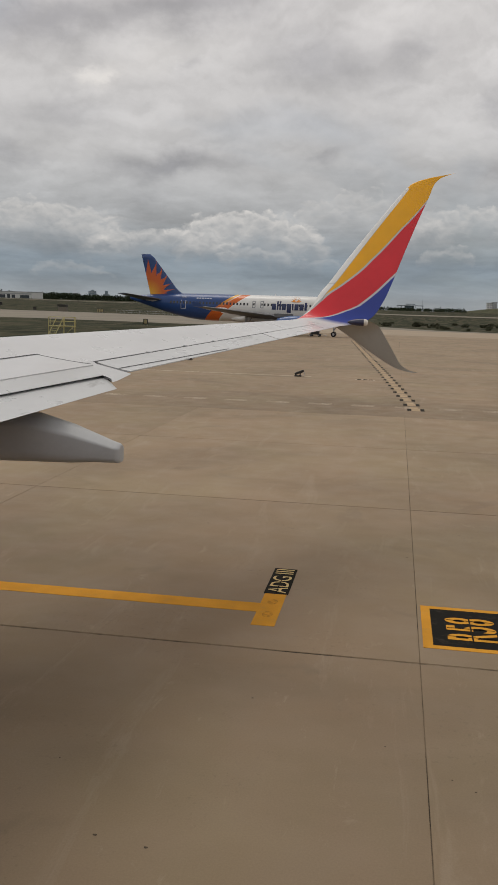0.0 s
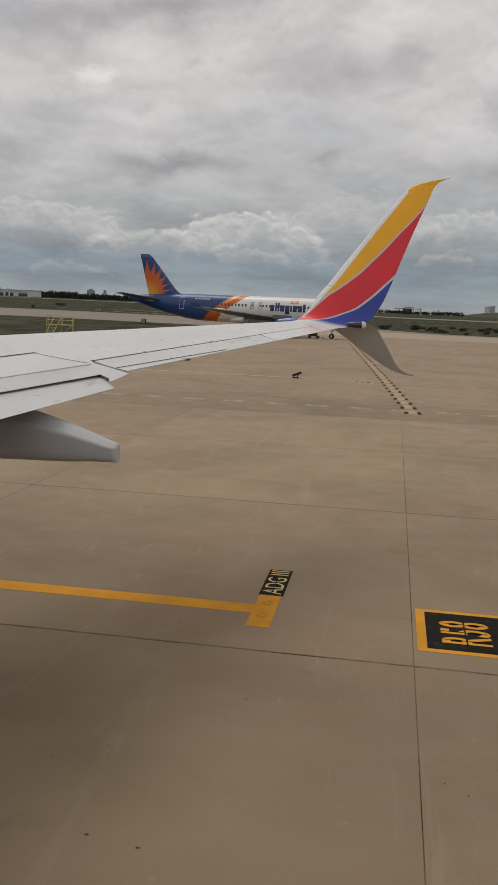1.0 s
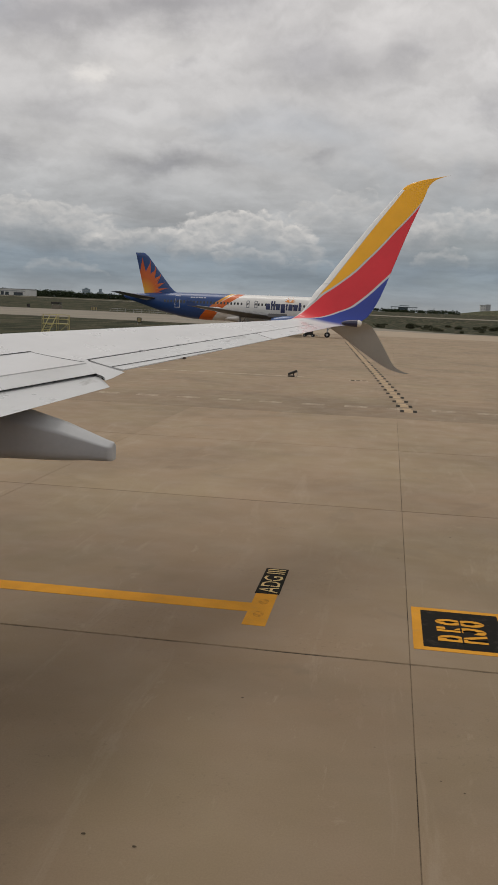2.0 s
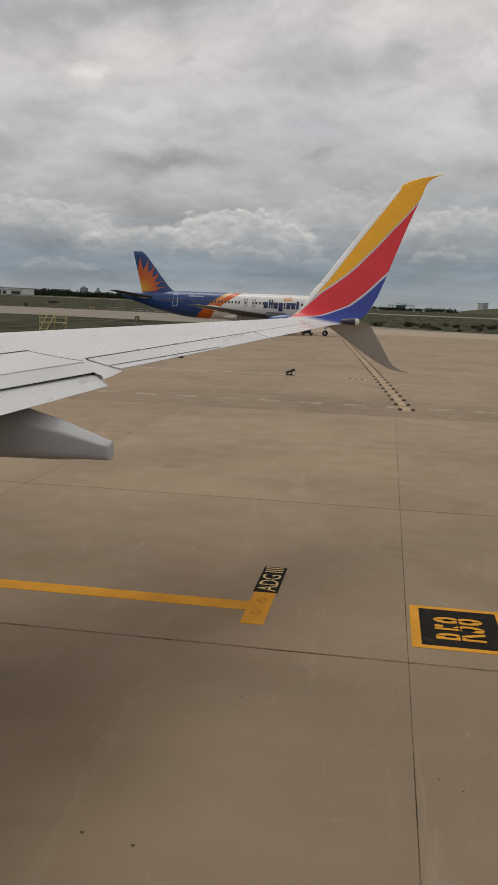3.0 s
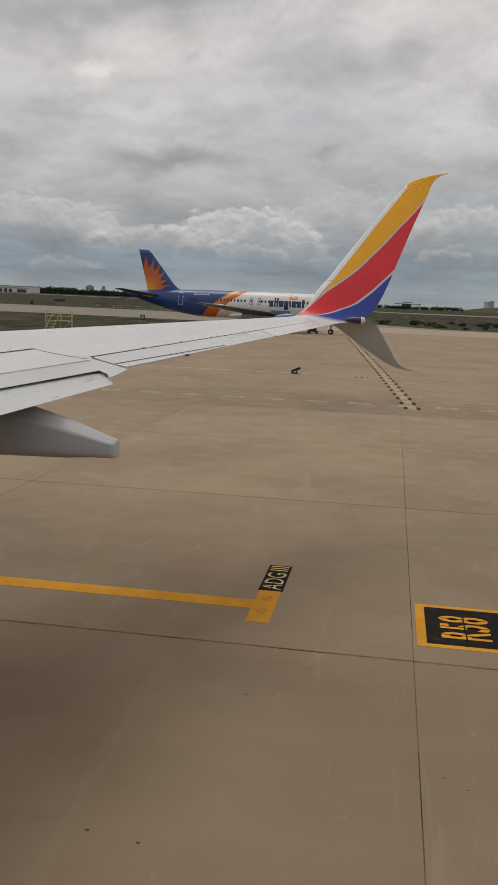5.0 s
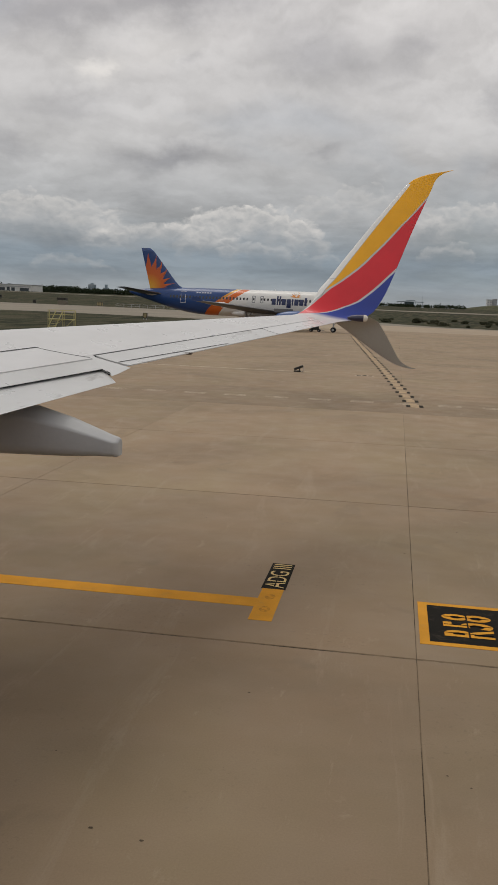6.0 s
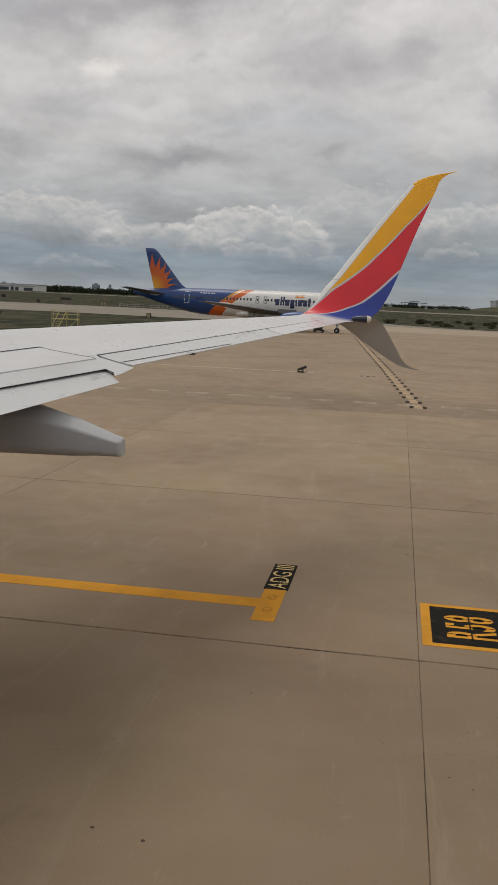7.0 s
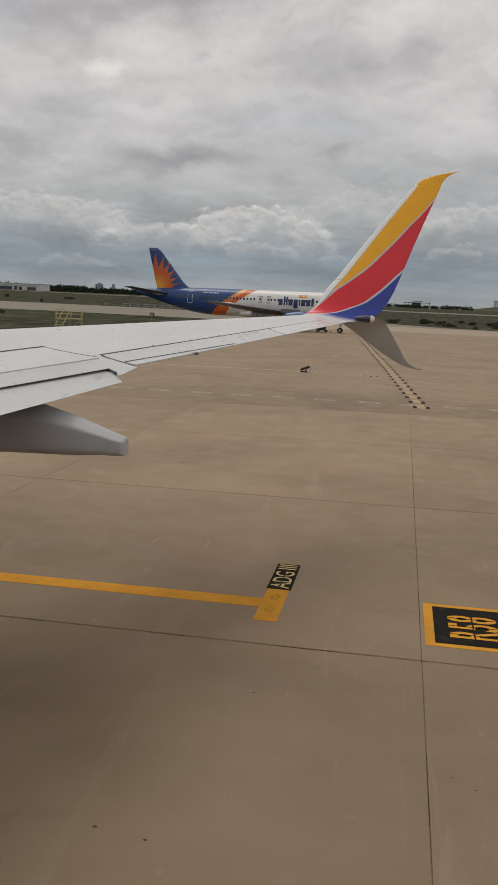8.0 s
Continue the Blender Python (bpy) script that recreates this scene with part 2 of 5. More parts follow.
def make_concrete():
    m, nt, b = shader("apron_concrete", 0.75)
    p = position(nt)
    col = (0.288, 0.212, 0.137)
    # each slab has its own tone
    cell = nt.nodes.new("ShaderNodeVectorMath")
    cell.operation = "FLOOR"
    nt.links.new(mapping(nt, p, (1 / 7.62, 1 / 7.62, 0), (-0.45 / 7.62, -9.37 / 7.62, 0)), cell.inputs[0])
    wn = nt.nodes.new("ShaderNodeTexWhiteNoise")
    nt.links.new(cell.outputs[0], wn.inputs["Vector"])
    tone = ramp(nt, [(0, 0.945), (1, 1.05)], wn.outputs["Value"])
    c = mix(nt, 1.0, col, tone, "MULTIPLY")
    # weathering: broad dark patches, streaks of traffic, pale scuffs, grit
    patch = ramp(nt, [(0.32, 0.86), (0.50, 1.0), (0.70, 1.07)], noise_tex(nt, mapping(nt, p, (0.9, 0.8, 1)), 0.25, 4, 0.5, 0.4, dims="2D"))
    c = mix(nt, 1.0, c, patch, "MULTIPLY")
    streak = ramp(nt, [(0.35, 0.982), (0.65, 1.018)], noise_tex(nt, mapping(nt, p, (0.2, 0.8, 1)), 1.1, 6, 0.65, 0.2, dims="2D"))
    c = mix(nt, 1.0, c, streak, "MULTIPLY")
    drag = ramp(nt, [(0.58, 0.0), (0.72, 1.0)], noise_tex(nt, mapping(nt, p, (2.0, 0.30, 1), (4.0, 1.0, 0)), 0.9, 7, 0.70, 0.5, dims="2D"))
    c = mix(nt, math_node(nt, "MULTIPLY", drag, 0.28), c, (0.40, 0.325, 0.24))
    mottle = ramp(nt, [(0.30, 0.955), (0.70, 1.04)], noise_tex(nt, mapping(nt, p, (0.8, 1, 1), (2, 7, 0)), 0.8, 5, 0.58, 0.3, dims="2D"))
    c = mix(nt, 1.0, c, mottle, "MULTIPLY")
    stain = ramp(nt, [(0.66, 0.0), (0.74, 1.0)], noise_tex(nt, mapping(nt, p, (1, 1, 1), (9.0, 3.0, 0)), 0.55, 4, 0.55, 0.6, dims="2D"))
    c = mix(nt, math_node(nt, "MULTIPLY", stain, 0.20), c, (0.15, 0.115, 0.08))
    # soft shade of wing and hull painted over lane grime along the apron, edges ragged
    sp = nt.nodes.new("ShaderNodeSeparateXYZ")
    nt.links.new(p, sp.inputs[0])
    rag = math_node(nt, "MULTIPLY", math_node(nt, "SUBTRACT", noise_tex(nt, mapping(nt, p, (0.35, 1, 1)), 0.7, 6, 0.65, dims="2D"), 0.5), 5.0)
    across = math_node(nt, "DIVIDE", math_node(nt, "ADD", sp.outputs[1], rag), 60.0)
    lane_shade = ramp(nt, [(0.08, 0.93), (0.145, 0.94), (0.175, 0.94), (0.20, 0.92), (0.245, 0.94), (0.29, 1.02), (0.50, 1.03), (1.0, 1.0)], across)
    c = mix(nt, 1.0, c, lane_shade, "MULTIPLY")
    # one row of slabs is darker, most at its near joint
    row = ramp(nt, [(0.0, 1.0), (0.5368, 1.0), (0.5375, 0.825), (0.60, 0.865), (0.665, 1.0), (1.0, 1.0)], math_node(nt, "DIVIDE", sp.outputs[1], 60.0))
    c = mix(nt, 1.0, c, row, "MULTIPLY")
    # rust-brown and olive tinges, and clusters of small pits
    tinge = noise_tex(nt, mapping(nt, p, (0.8, 0.6, 1), (3, 8, 0)), 0.40, 4, 0.55, 0.3, dims="2D")
    c = mix(nt, 1.0, c, ramp(nt, [(0.34, (0.985, 1.005, 0.97)), (0.50, (1.0, 1.0, 1.0)), (0.66, (1.02, 0.995, 0.99))], tinge), "MULTIPLY")
    pits = math_node(nt, "MULTIPLY", ramp(nt, [(0.62, 0.0), (0.70, 1.0)], noise_tex(nt, p, 16, 3, 0.6, dims="2D")), ramp(nt, [(0.48, 0.0), (0.62, 1.0)], noise_tex(nt, mapping(nt, p, (1, 1, 1), (7, 5, 0)), 0.5, 4, 0.6, dims="2D")))
    c = mix(nt, math_node(nt, "MULTIPLY", pits, 0.26), c, (0.13, 0.098, 0.066))
    chalk = ramp(nt, [(0.64, 0.0), (0.74, 1.0)], noise_tex(nt, mapping(nt, p, (1.3, 0.5, 1), (1, 9, 0)), 2.2, 6, 0.70, 0.4, dims="2D"))
    c = mix(nt, math_node(nt, "MULTIPLY", chalk, 0.22), c, (0.43, 0.355, 0.26))
    grit = noise_tex(nt, p, 55, 3, 0.7, dims="2D")
    c = mix(nt, 1.0, c, ramp(nt, [(0.3, 0.955), (0.7, 1.045)], grit), "MULTIPLY")
    b.inputs["Specular IOR Level"].default_value = 0.22
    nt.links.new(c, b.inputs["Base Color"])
    nt.links.new(ramp(nt, [(0.3, 0.62), (0.7, 0.85)], noise_tex(nt, p, 1.3, 4, dims="2D")), b.inputs["Roughness"])
    bump(nt, b, grit, 0.05, 0.004)
    return m


def make_grass(name, a, bcol, dry):
    m, nt, b = shader(name, 0.95)
    p = position(nt)
    big = noise_tex(nt, mapping(nt, p, (0.55, 0.30, 1)), 0.10, 7, 0.68, 0.5, dims="2D")
    mid = noise_tex(nt, mapping(nt, p, (0.6, 0.10, 1), (5, 2, 0)), 0.55, 7, 0.72, 0.4, dims="2D")
    c = mix(nt, ramp(nt, [(0.38, 0.0), (0.62, 1.0)], big), a, bcol)
    c = mix(nt, ramp(nt, [(0.45, 0.0), (0.62, 0.8)], mid), c, dry)
    c = mix(nt, 1.0, c, ramp(nt, [(0.30, 0.55), (0.70, 1.35)], noise_tex(nt, mapping(nt, p, (1, 0.12, 1)), 1.6, 6, 0.75, dims="2D")), "MULTIPLY")
    nt.links.new(c, b.inputs["Base Color"])
    b.inputs["Specular IOR Level"].default_value = 0.05
    bump(nt, b, mid, 0.6, 0.3)
    return m


def make_paint(name, color, worn, amount=0.5):
    """Road paint, rubbed thin in spots so that the slab shows through."""
    m, nt, b = shader(name, 0.85)
    p = position(nt)
    wear = ramp(nt, [(0.56, 0.0), (0.72, 1.0)], noise_tex(nt, p, 5.0, 7, 0.72, dims="2D"))
    c = mix(nt, math_node(nt, "MULTIPLY", wear, amount), color, worn)
    c = mix(nt, 1.0, c, ramp(nt, [(0.3, 0.88), (0.7, 1.08)], noise_tex(nt, p, 1.6, 4, dims="2D")), "MULTIPLY")
    c = mix(nt, 1.0, c, ramp(nt, [(0.3, 0.96), (0.7, 1.04)], noise_tex(nt, p, 60, 3, dims="2D")), "MULTIPLY")
    b.inputs["Specular IOR Level"].default_value = 0.08
    nt.links.new(c, b.inputs["Base Color"])
    bump(nt, b, noise_tex(nt, p, 55, 3, 0.7, dims="2D"), 0.2, 0.003)
    return m


def make_skin(name, base, grime, amount, smears=0.0):
    """Aircraft paint with faint cloudiness and smears of grime drawn out along the airflow."""
    m, nt, b = shader(name, 0.32)
    v = local(nt)
    c = mix(nt, 1.0, base, ramp(nt, [(0.3, 0.95), (0.7, 1.04)], noise_tex(nt, mapping(nt, v, (1, 0.5, 1)), 1.1, 4, 0.55)), "MULTIPLY")
    dirt = ramp(nt, [(0.58, 0.0), (0.76, 1.0)], noise_tex(nt, mapping(nt, v, (0.9, 0.35, 0.4), (3, 1, 0)), 0.9, 2, 0.5))
    c = mix(nt, math_node(nt, "MULTIPLY", dirt, amount), c, grime)
    if smears:
        # short oily smears drawn along the span
        smear = ramp(nt, [(0.60, 0.0), (0.70, 1.0)], noise_tex(nt, mapping(nt, v, (2.6, 0.9, 0.3), (6, 2, 0), (0, 0, 0.35)), 1.5, 4, 0.6))
        c = mix(nt, math_node(nt, "MULTIPLY", smear, smears), c, (0.20, 0.19, 0.18))
    nt.links.new(c, b.inputs["Base Color"])
    nt.links.new(ramp(nt, [(0.3, 0.24), (0.7, 0.42)], noise_tex(nt, v, 2.5, 4)), b.inputs["Roughness"])
    return m


def make_joint():
    """Dark joint filler, covered by pale dust in stretches."""
    m, nt, b = shader("joint_filler", 0.9)
    p = position(nt)
    dust = ramp(nt, [(0.40, 0.0), (0.56, 0.9)], noise_tex(nt, p, 0.75, 5, 0.65, dims="2D"))
    c = mix(nt, dust, (0.058, 0.046, 0.034), (0.205, 0.154, 0.104))
    c = mix(nt, 1.0, c, ramp(nt, [(0.3, 0.75), (0.7, 1.25)], noise_tex(nt, p, 9.0, 4, 0.6, dims="2D")), "MULTIPLY")
    nt.links.new(c, b.inputs["Base Color"])
    b.inputs["Specular IOR Level"].default_value = 0.1
    return m


CONCRETE = make_concrete()
JOINT = make_joint()
GRASS = make_grass("field_grass", (0.020, 0.025, 0.013), (0.048, 0.051, 0.028), (0.108, 0.094, 0.062))
TAXIWAY = plain("old_taxiway_concrete", (0.25, 0.222, 0.180), 0.9, vary=0.16, scale=0.05, grain=1.2)
EDGEPALE = plain("pale_edge_concrete", (0.37, 0.298, 0.220), 0.85, vary=0.10, scale=0.12, grain=1.5)
YELLOW = make_paint("yellow_marking_paint", (0.64, 0.298, 0.034), (0.40, 0.25, 0.10), 0.30)
BLACK = make_paint("black_marking_paint", (0.014, 0.0125, 0.010), (0.11, 0.09, 0.065), 0.25)
WORNBLACK = make_paint("worn_black_paint", (0.034, 0.028, 0.021), (0.13, 0.10, 0.07), 0.5)
PALE = make_paint("faded_cream_paint", (0.45, 0.335, 0.215), (0.30, 0.235, 0.165), 0.85)
LETTER = make_paint("pale_yellow_lettering_paint", (0.62, 0.47, 0.22), (0.34, 0.25, 0.14), 0.45)
WHITE = make_paint("worn_white_paint", (0.55, 0.47, 0.37), (0.38, 0.31, 0.23), 0.9)
SPOT = plain("oil_spot", (0.085, 0.064, 0.044), 0.9, vary=0.3, scale=12.0)
WING = make_skin("aircraft_grey_white_paint", (0.63, 0.63, 0.635), (0.45, 0.43, 0.41), 0.30)
FLAP = make_skin("flap_grey_paint", (0.565, 0.57, 0.57), (0.30, 0.285, 0.27), 0.45, 0.6)
FAIRING = plain("fairing_grey_paint", (0.44, 0.445, 0.45), 0.45, coat=0.0, vary=0.05, scale=1.5, grain=20)
STRAKE = plain("strake_grey_paint", (0.40, 0.385, 0.36), 0.38, coat=0.2, vary=0.05, scale=1.5, grain=20)
SEAL_SHADE = plain("dark_seal_and_slot_shade", (0.03, 0.03, 0.032), 0.7, vary=0.2)
RUBBER = plain("tyre_rubber", (0.02, 0.02, 0.021), 0.85, vary=0.2)
STEEL = plain("gear_grey_steel", (0.35, 0.35, 0.36), 0.4, 0.5)
LAMP_GLASS = plain("clear_lamp_cover", (0.75, 0.70, 0.62), 0.12, coat=0.6, vary=0.05)


# ---- helpers of shape ----
def link(name, bm, mat, parent=None, label="", smooth=False):
    me = bpy.data.meshes.new(name)
    bmesh.ops.recalc_face_normals(bm, faces=bm.faces)
    if smooth:
        for f in bm.faces:
            f.smooth = True
    bm.to_mesh(me)
    bm.free()
    for mm in mat if isinstance(mat, (list, tuple)) else (mat,):
        me.materials.append(mm)
    ob = new(name, me)
    ob.parent = parent
    if label:
        ob["label"] = label
    return ob


def part(name, bm, mat, parent, label="", smooth=False):
    return link(name, bm, mat, parent, label, smooth)


def thing(name, at=(0, 0, 0), rz=0.0, label="", category="", group="", kind=""):
    ob = new(name)
    ob.empty_display_size = 0.2
    ob.matrix_basis = pose(*at, 0, 0, rz)
    return tagged(ob, label, category, group, kind)


def loft(bm, rings, caps=True, closed=True):
    """Skin over rings of equal count."""
    vs = [[bm.verts.new(p) for p in r] for r in rings]
    n = len(rings[0])
    for a, b in zip(vs, vs[1:]):
        for i in range(n if closed else n - 1):
            j = (i + 1) % n
            bm.faces.new((a[i], a[j], b[j], b[i]))
    if caps and closed:
        for r in (vs[0], vs[-1]):
            if len({tuple(round(c, 5) for c in v.co) for v in r}) > 2:
                bm.faces.new(r)
    bmesh.ops.remove_doubles(bm, verts=bm.verts, dist=1e-5)
    return bm


def box(bm, x0, x1, y0, y1, z0, z1, bevel=0.0):
    r = bmesh.ops.create_cube(bm, size=1)
    vs = r["verts"]
    for v in vs:
        v.co = ((x0 + x1) / 2 + v.co.x * (x1 - x0), (y0 + y1) / 2 + v.co.y * (y1 - y0), (z0 + z1) / 2 + v.co.z * (z1 - z0))
    if bevel:
        es = list({e for v in vs for e in v.link_edges})
        bmesh.ops.bevel(bm, geom=es, offset=bevel, segments=2, affect="EDGES")
    return bm


def rod(bm, a, b, r, seg=8, r2=None):
    """A round bar from a to b."""
    a, b = Vector(a), Vector(b)
    q = (b - a).to_track_quat("Z", "Y")
    rings = []
    for p, rr in ((a, r), (b, r if r2 is None else r2)):
        rings.append([p + q @ Vector((rr * math.cos(t), rr * math.sin(t), 0)) for t in [2 * math.pi * i / seg for i in range(seg)]])
    va = [[bm.verts.new(p) for p in ring] for ring in rings]
    for i in range(seg):
        j = (i + 1) % seg
        bm.faces.new((va[0][i], va[0][j], va[1][j], va[1][i]))
    bm.faces.new(va[0])
    bm.faces.new(va[1])
    return bm


# ---- the ground ----
def ease(k):
    k = min(max(k, 0.0), 1.0)
    return k * k * (3 - 2 * k)


def lie(x, y):
    """Height of the land: a level apron that drains away gently, and fields that rise towards the horizon."""
    z = -0.0045 * (min(max(y, 55), 190) - 55)
    top = 5.9 - 1.1 * ease((x + 220) / 260)
    return z + top * ease((y - 260) / 540)


def sheet(bm, xs, ys, drop=0.0, keep=None):
    vs = {}
    for i, x in enumerate(xs):
        for j, y in enumerate(ys):
            vs[i, j] = bm.verts.new((x, y, lie(x, y) - drop))
    for i in range(len(xs) - 1):
        for j in range(len(ys) - 1):
            if keep is None or keep((xs[i] + xs[i + 1]) / 2, (ys[j] + ys[j + 1]) / 2):
                bm.faces.new((vs[i, j], vs[i + 1, j], vs[i + 1, j + 1], vs[i, j + 1]))
    return bm


xs = [-4500, -2500, -1200, -700] + [-450 + 30 * i for i in range(28)] + [500, 800, 1400, 2600, 4500]
ys = [-4500, -1500, -500, -120, 0, 55] + [70 + 20 * i for i in range(38)] + [900, 1100, 1600, 2600, 4500]
ground = link("ground", sheet(bmesh.new(), xs, ys, 0.12), GRASS, smooth=True)
tagged(ground, "dull green airfield grass with dry patches, rising to the horizon", "ground", kind="structure")

SLAB, X0, Y0 = 7.62, 0.45, 9.37


def apron_reach(x):
    """How far out the concrete reaches at x: a grass island cuts into it on one side."""
    return 212 - 0.28 * x if x > -34 else 78


apron = thing("apron", label="brownish grey concrete apron of square slabs with dark joints", category="pavement", kind="structure")
xb = [X0 + SLAB * i for i in range(-16, 22)]
yb = [Y0 + SLAB * j for j in range(-5, 28)]
base = part("joint_bed", sheet(bmesh.new(), xb, yb, 0.006, lambda x, y: y < apron_reach(x)), JOINT, apron, "dark joint filler below the slabs")


def slab_bm(bm, x, y, gap_y=0.017, gap_x=0.0055, cham=0.005):
    """One slab from (x, y): a top face, a small chamfer and sides."""
    def ring(inset, dz):
        p, q = gap_x + inset * 0.25, gap_y + inset
        return [bm.verts.new((a, b, lie(a, b) + dz)) for a, b in ((x + p, y + q), (x + SLAB - p, y + q), (x + SLAB - p, y + SLAB - q), (x + p, y + SLAB - q))]
    t, c, s = ring(cham, 0), ring(0, -cham), ring(0, -0.024)
    bm.faces.new(t)
    for lo, hi in ((c, t), (s, c)):
        for i in range(4):
            j = (i + 1) % 4
            bm.faces.new((lo[i], lo[j], hi[j], hi[i]))


NEAR_SLABS, far_bm = [], bmesh.new()
for i in range(-16, 21):
    for j in range(-5, 27):
        x, y = X0 + SLAB * i, Y0 + SLAB * j
        if y + SLAB / 2 > apron_reach(x + SLAB / 2):
            continue
        if y + SLAB <= 86 and -11 <= i <= 8:
            NEAR_SLABS.append((x, y))
        else:
            slab_bm(far_bm, x, y, 0.030, 0.005, 0.008)
far = part("far_slabs", far_bm, CONCRETE, apron, "concrete slabs farther out")
far["kind"] = "stuff"

# taxiway that joins the apron behind the parked jet, and a perimeter road beyond
def strip(name, rows, mat, label, lift=0.05, sink=0.1):
    """A paved strip: rows of (x, near y, far y), its edges sunk below its crown."""
    bm = bmesh.new()
    a = [(bm.verts.new((x, y0, lie(x, y0) + lift - sink)), bm.verts.new((x, (y0 + y1) / 2, lie(x, (y0 + y1) / 2) + lift)), bm.verts.new((x, y1, lie(x, y1) + lift - sink))) for x, y0, y1 in rows]
    for p, q in zip(a, a[1:]):
        bm.faces.new((p[0], q[0], q[1], p[1]))
        bm.faces.new((p[1], q[1], q[2], p[2]))
    return tagged(link(name, bm, mat), label, "pavement", kind="structure")


strip("taxiway", [(-420, 205, 345), (-300, 205, 345), (-180, 206, 343), (-120, 212, 338), (-90, 214, 330), (-60, 208, 316), (-30, 200, 290), (10, 190, 222), (60, 176, 200), (160, 140, 160)], TAXIWAY, "pale concrete taxiway crossing the grass", 0.02)
strip("perimeter_road", [(-700, 690, 722), (-360, 680, 704), (-180, 622, 640), (-60, 540, 562), (0, 500, 530), (60, 496, 530), (160, 490, 530), (420, 470, 520)], TAXIWAY, "pale perimeter road across the far field", 0.10)

strip("apron_edge_strip", [(x, 158 - 0.22 * x + 5 * math.sin(x * 0.05), 208.5 - 0.28 * x) for x in range(-30, 91, 10)], EDGEPALE, "pale newer concrete along the far edge of the apron", 0.014, 0.0)


# ---- markings on the apron ----
def flat(name, rects, mat, parent, lift, label=""):
    """Thin painted rectangles (x0, x1, y0, y1)."""
    bm = bmesh.new()
    for x0, x1, y0, y1 in rects:
        n = max(1, int((x1 - x0) / 3))
        for k in range(n):
            a, b = x0 + (x1 - x0) * k / n, x0 + (x1 - x0) * (k + 1) / n
            lo = [bm.verts.new((p, q, lie(p, q) + lift)) for p, q in ((a, y0), (b, y0), (b, y1), (a, y1))]
            bm.faces.new(lo)
    # the paint's edges reach down to the slab
    rim = bmesh.ops.extrude_edge_only(bm, edges=[e for e in bm.edges if e.is_boundary])["geom"]
    bmesh.ops.translate(bm, verts=[g for g in rim if isinstance(g, bmesh.types.BMVert)], vec=(0, 0, -lift - 0.001))
    return part(name, bm, mat, parent, label)


def lettering(name, words, length, height, at, mat, parent, z, bold=0.015, space=1.0):
    """Painted words of the given length and cap height, read outward from the aircraft."""
    cu = bpy.data.curves.new(name, "FONT")
    cu.body, cu.size = words, 1.0
    cu.extrude, cu.space_character, cu.offset, cu.space_word = 0.0, space, bold, 0.55
    tmp = new(name + "_tmp", cu)
    me = bpy.data.meshes.new_from_object(tmp.evaluated_get(bpy.context.evaluated_depsgraph_get()))
    bpy.data.objects.remove(tmp)
    lo = [min(v.co[i] for v in me.vertices) for i in (0, 1)]
    hi = [max(v.co[i] for v in me.vertices) for i in (0, 1)]
    fit = Matrix.Diagonal((length / (hi[0] - lo[0]), height / (hi[1] - lo[1]), 1, 1)) @ Matrix.Translation((-(lo[0] + hi[0]) / 2, -(lo[1] + hi[1]) / 2, 0))
    m = Matrix.Translation((*at, z)) @ pose(0, 0, 0, 0, 0, 90) @ fit
    me.transform(m)
    me.name = name
    me.materials.clear()
    me.materials.append(mat)
    ob = new(name, me)
    ob.parent = parent
    return ob


stand_mark = thing("stand_marking", label="black stand marking with a yellow border painted on concrete", category="ground marking")
RX, RY = 0.50, 9.85
flat("border", [(RX, RX + 1.19, RY, RY + 0.10), (RX, RX + 1.19, RY + 1.38, RY + 1.48), (RX, RX + 0.115, RY + 0.10, RY + 1.38), (RX + 1.075, RX + 1.19, RY + 0.10, RY + 1.38)], YELLOW, stand_mark, 0.004, "yellow painted border")
flat("panel", [(RX + 0.115, RX + 1.075, RY + 0.10, RY + 1.38)], BLACK, stand_mark, 0.004, "black painted panel")
lettering("letters", "R58", 0.78, 0.60, (RX + 0.585, RY + 0.71), YELLOW, stand_mark, 0.008, 0.020, 1.10)
flat("stencil_bridges", [(RX + 0.576, RX + 0.594, RY + 0.30, RY + 1.12)] + [(RX + 0.30, RX + 0.87, RY + y, RY + y + 0.008) for y in (0.428, 0.71, 0.988)], BLACK, stand_mark, 0.012, "thin black gaps across the letters")

AX = -1.55
lead = thing("lead_in_line", label="yellow lead-in line with a stop bar and a black lettered block", category="ground marking")
flat("line", [(AX - 12.6, AX, 10.57, 10.90)], YELLOW, lead, 0.004, "long yellow line")
flat("stop_bar", [(AX, AX + 0.29, 10.10, 11.31)], YELLOW, lead, 0.004, "yellow stop bar")
flat("block", [(AX - 0.02, AX + 0.31, 11.31, 12.49)], BLACK, lead, 0.004, "black painted block")
lettering("letters", "ADG III", 1.08, 0.265, (AX + 0.145, 11.90), LETTER, lead, 0.008, 0.004, 1.02)
flat("stencil_bridges", [(AX + 0.139, AX + 0.150, 11.37, 12.02)], BLACK, lead, 0.012)
worn_paint = plain("worn_yellow", (0.50, 0.230, 0.030), 0.9, vary=0.3, scale=14.0)
for y in (10.50, 10.98):
    bm = bmesh.new()
    ring = [bm.verts.new((AX + 0.15 + 0.07 * math.cos(a), y + 0.11 * math.sin(a), 0.0055)) for a in [i * math.pi / 6 for i in range(12)]]
    bm.faces.new(ring)
    part("worn_spot", bm, worn_paint, lead)

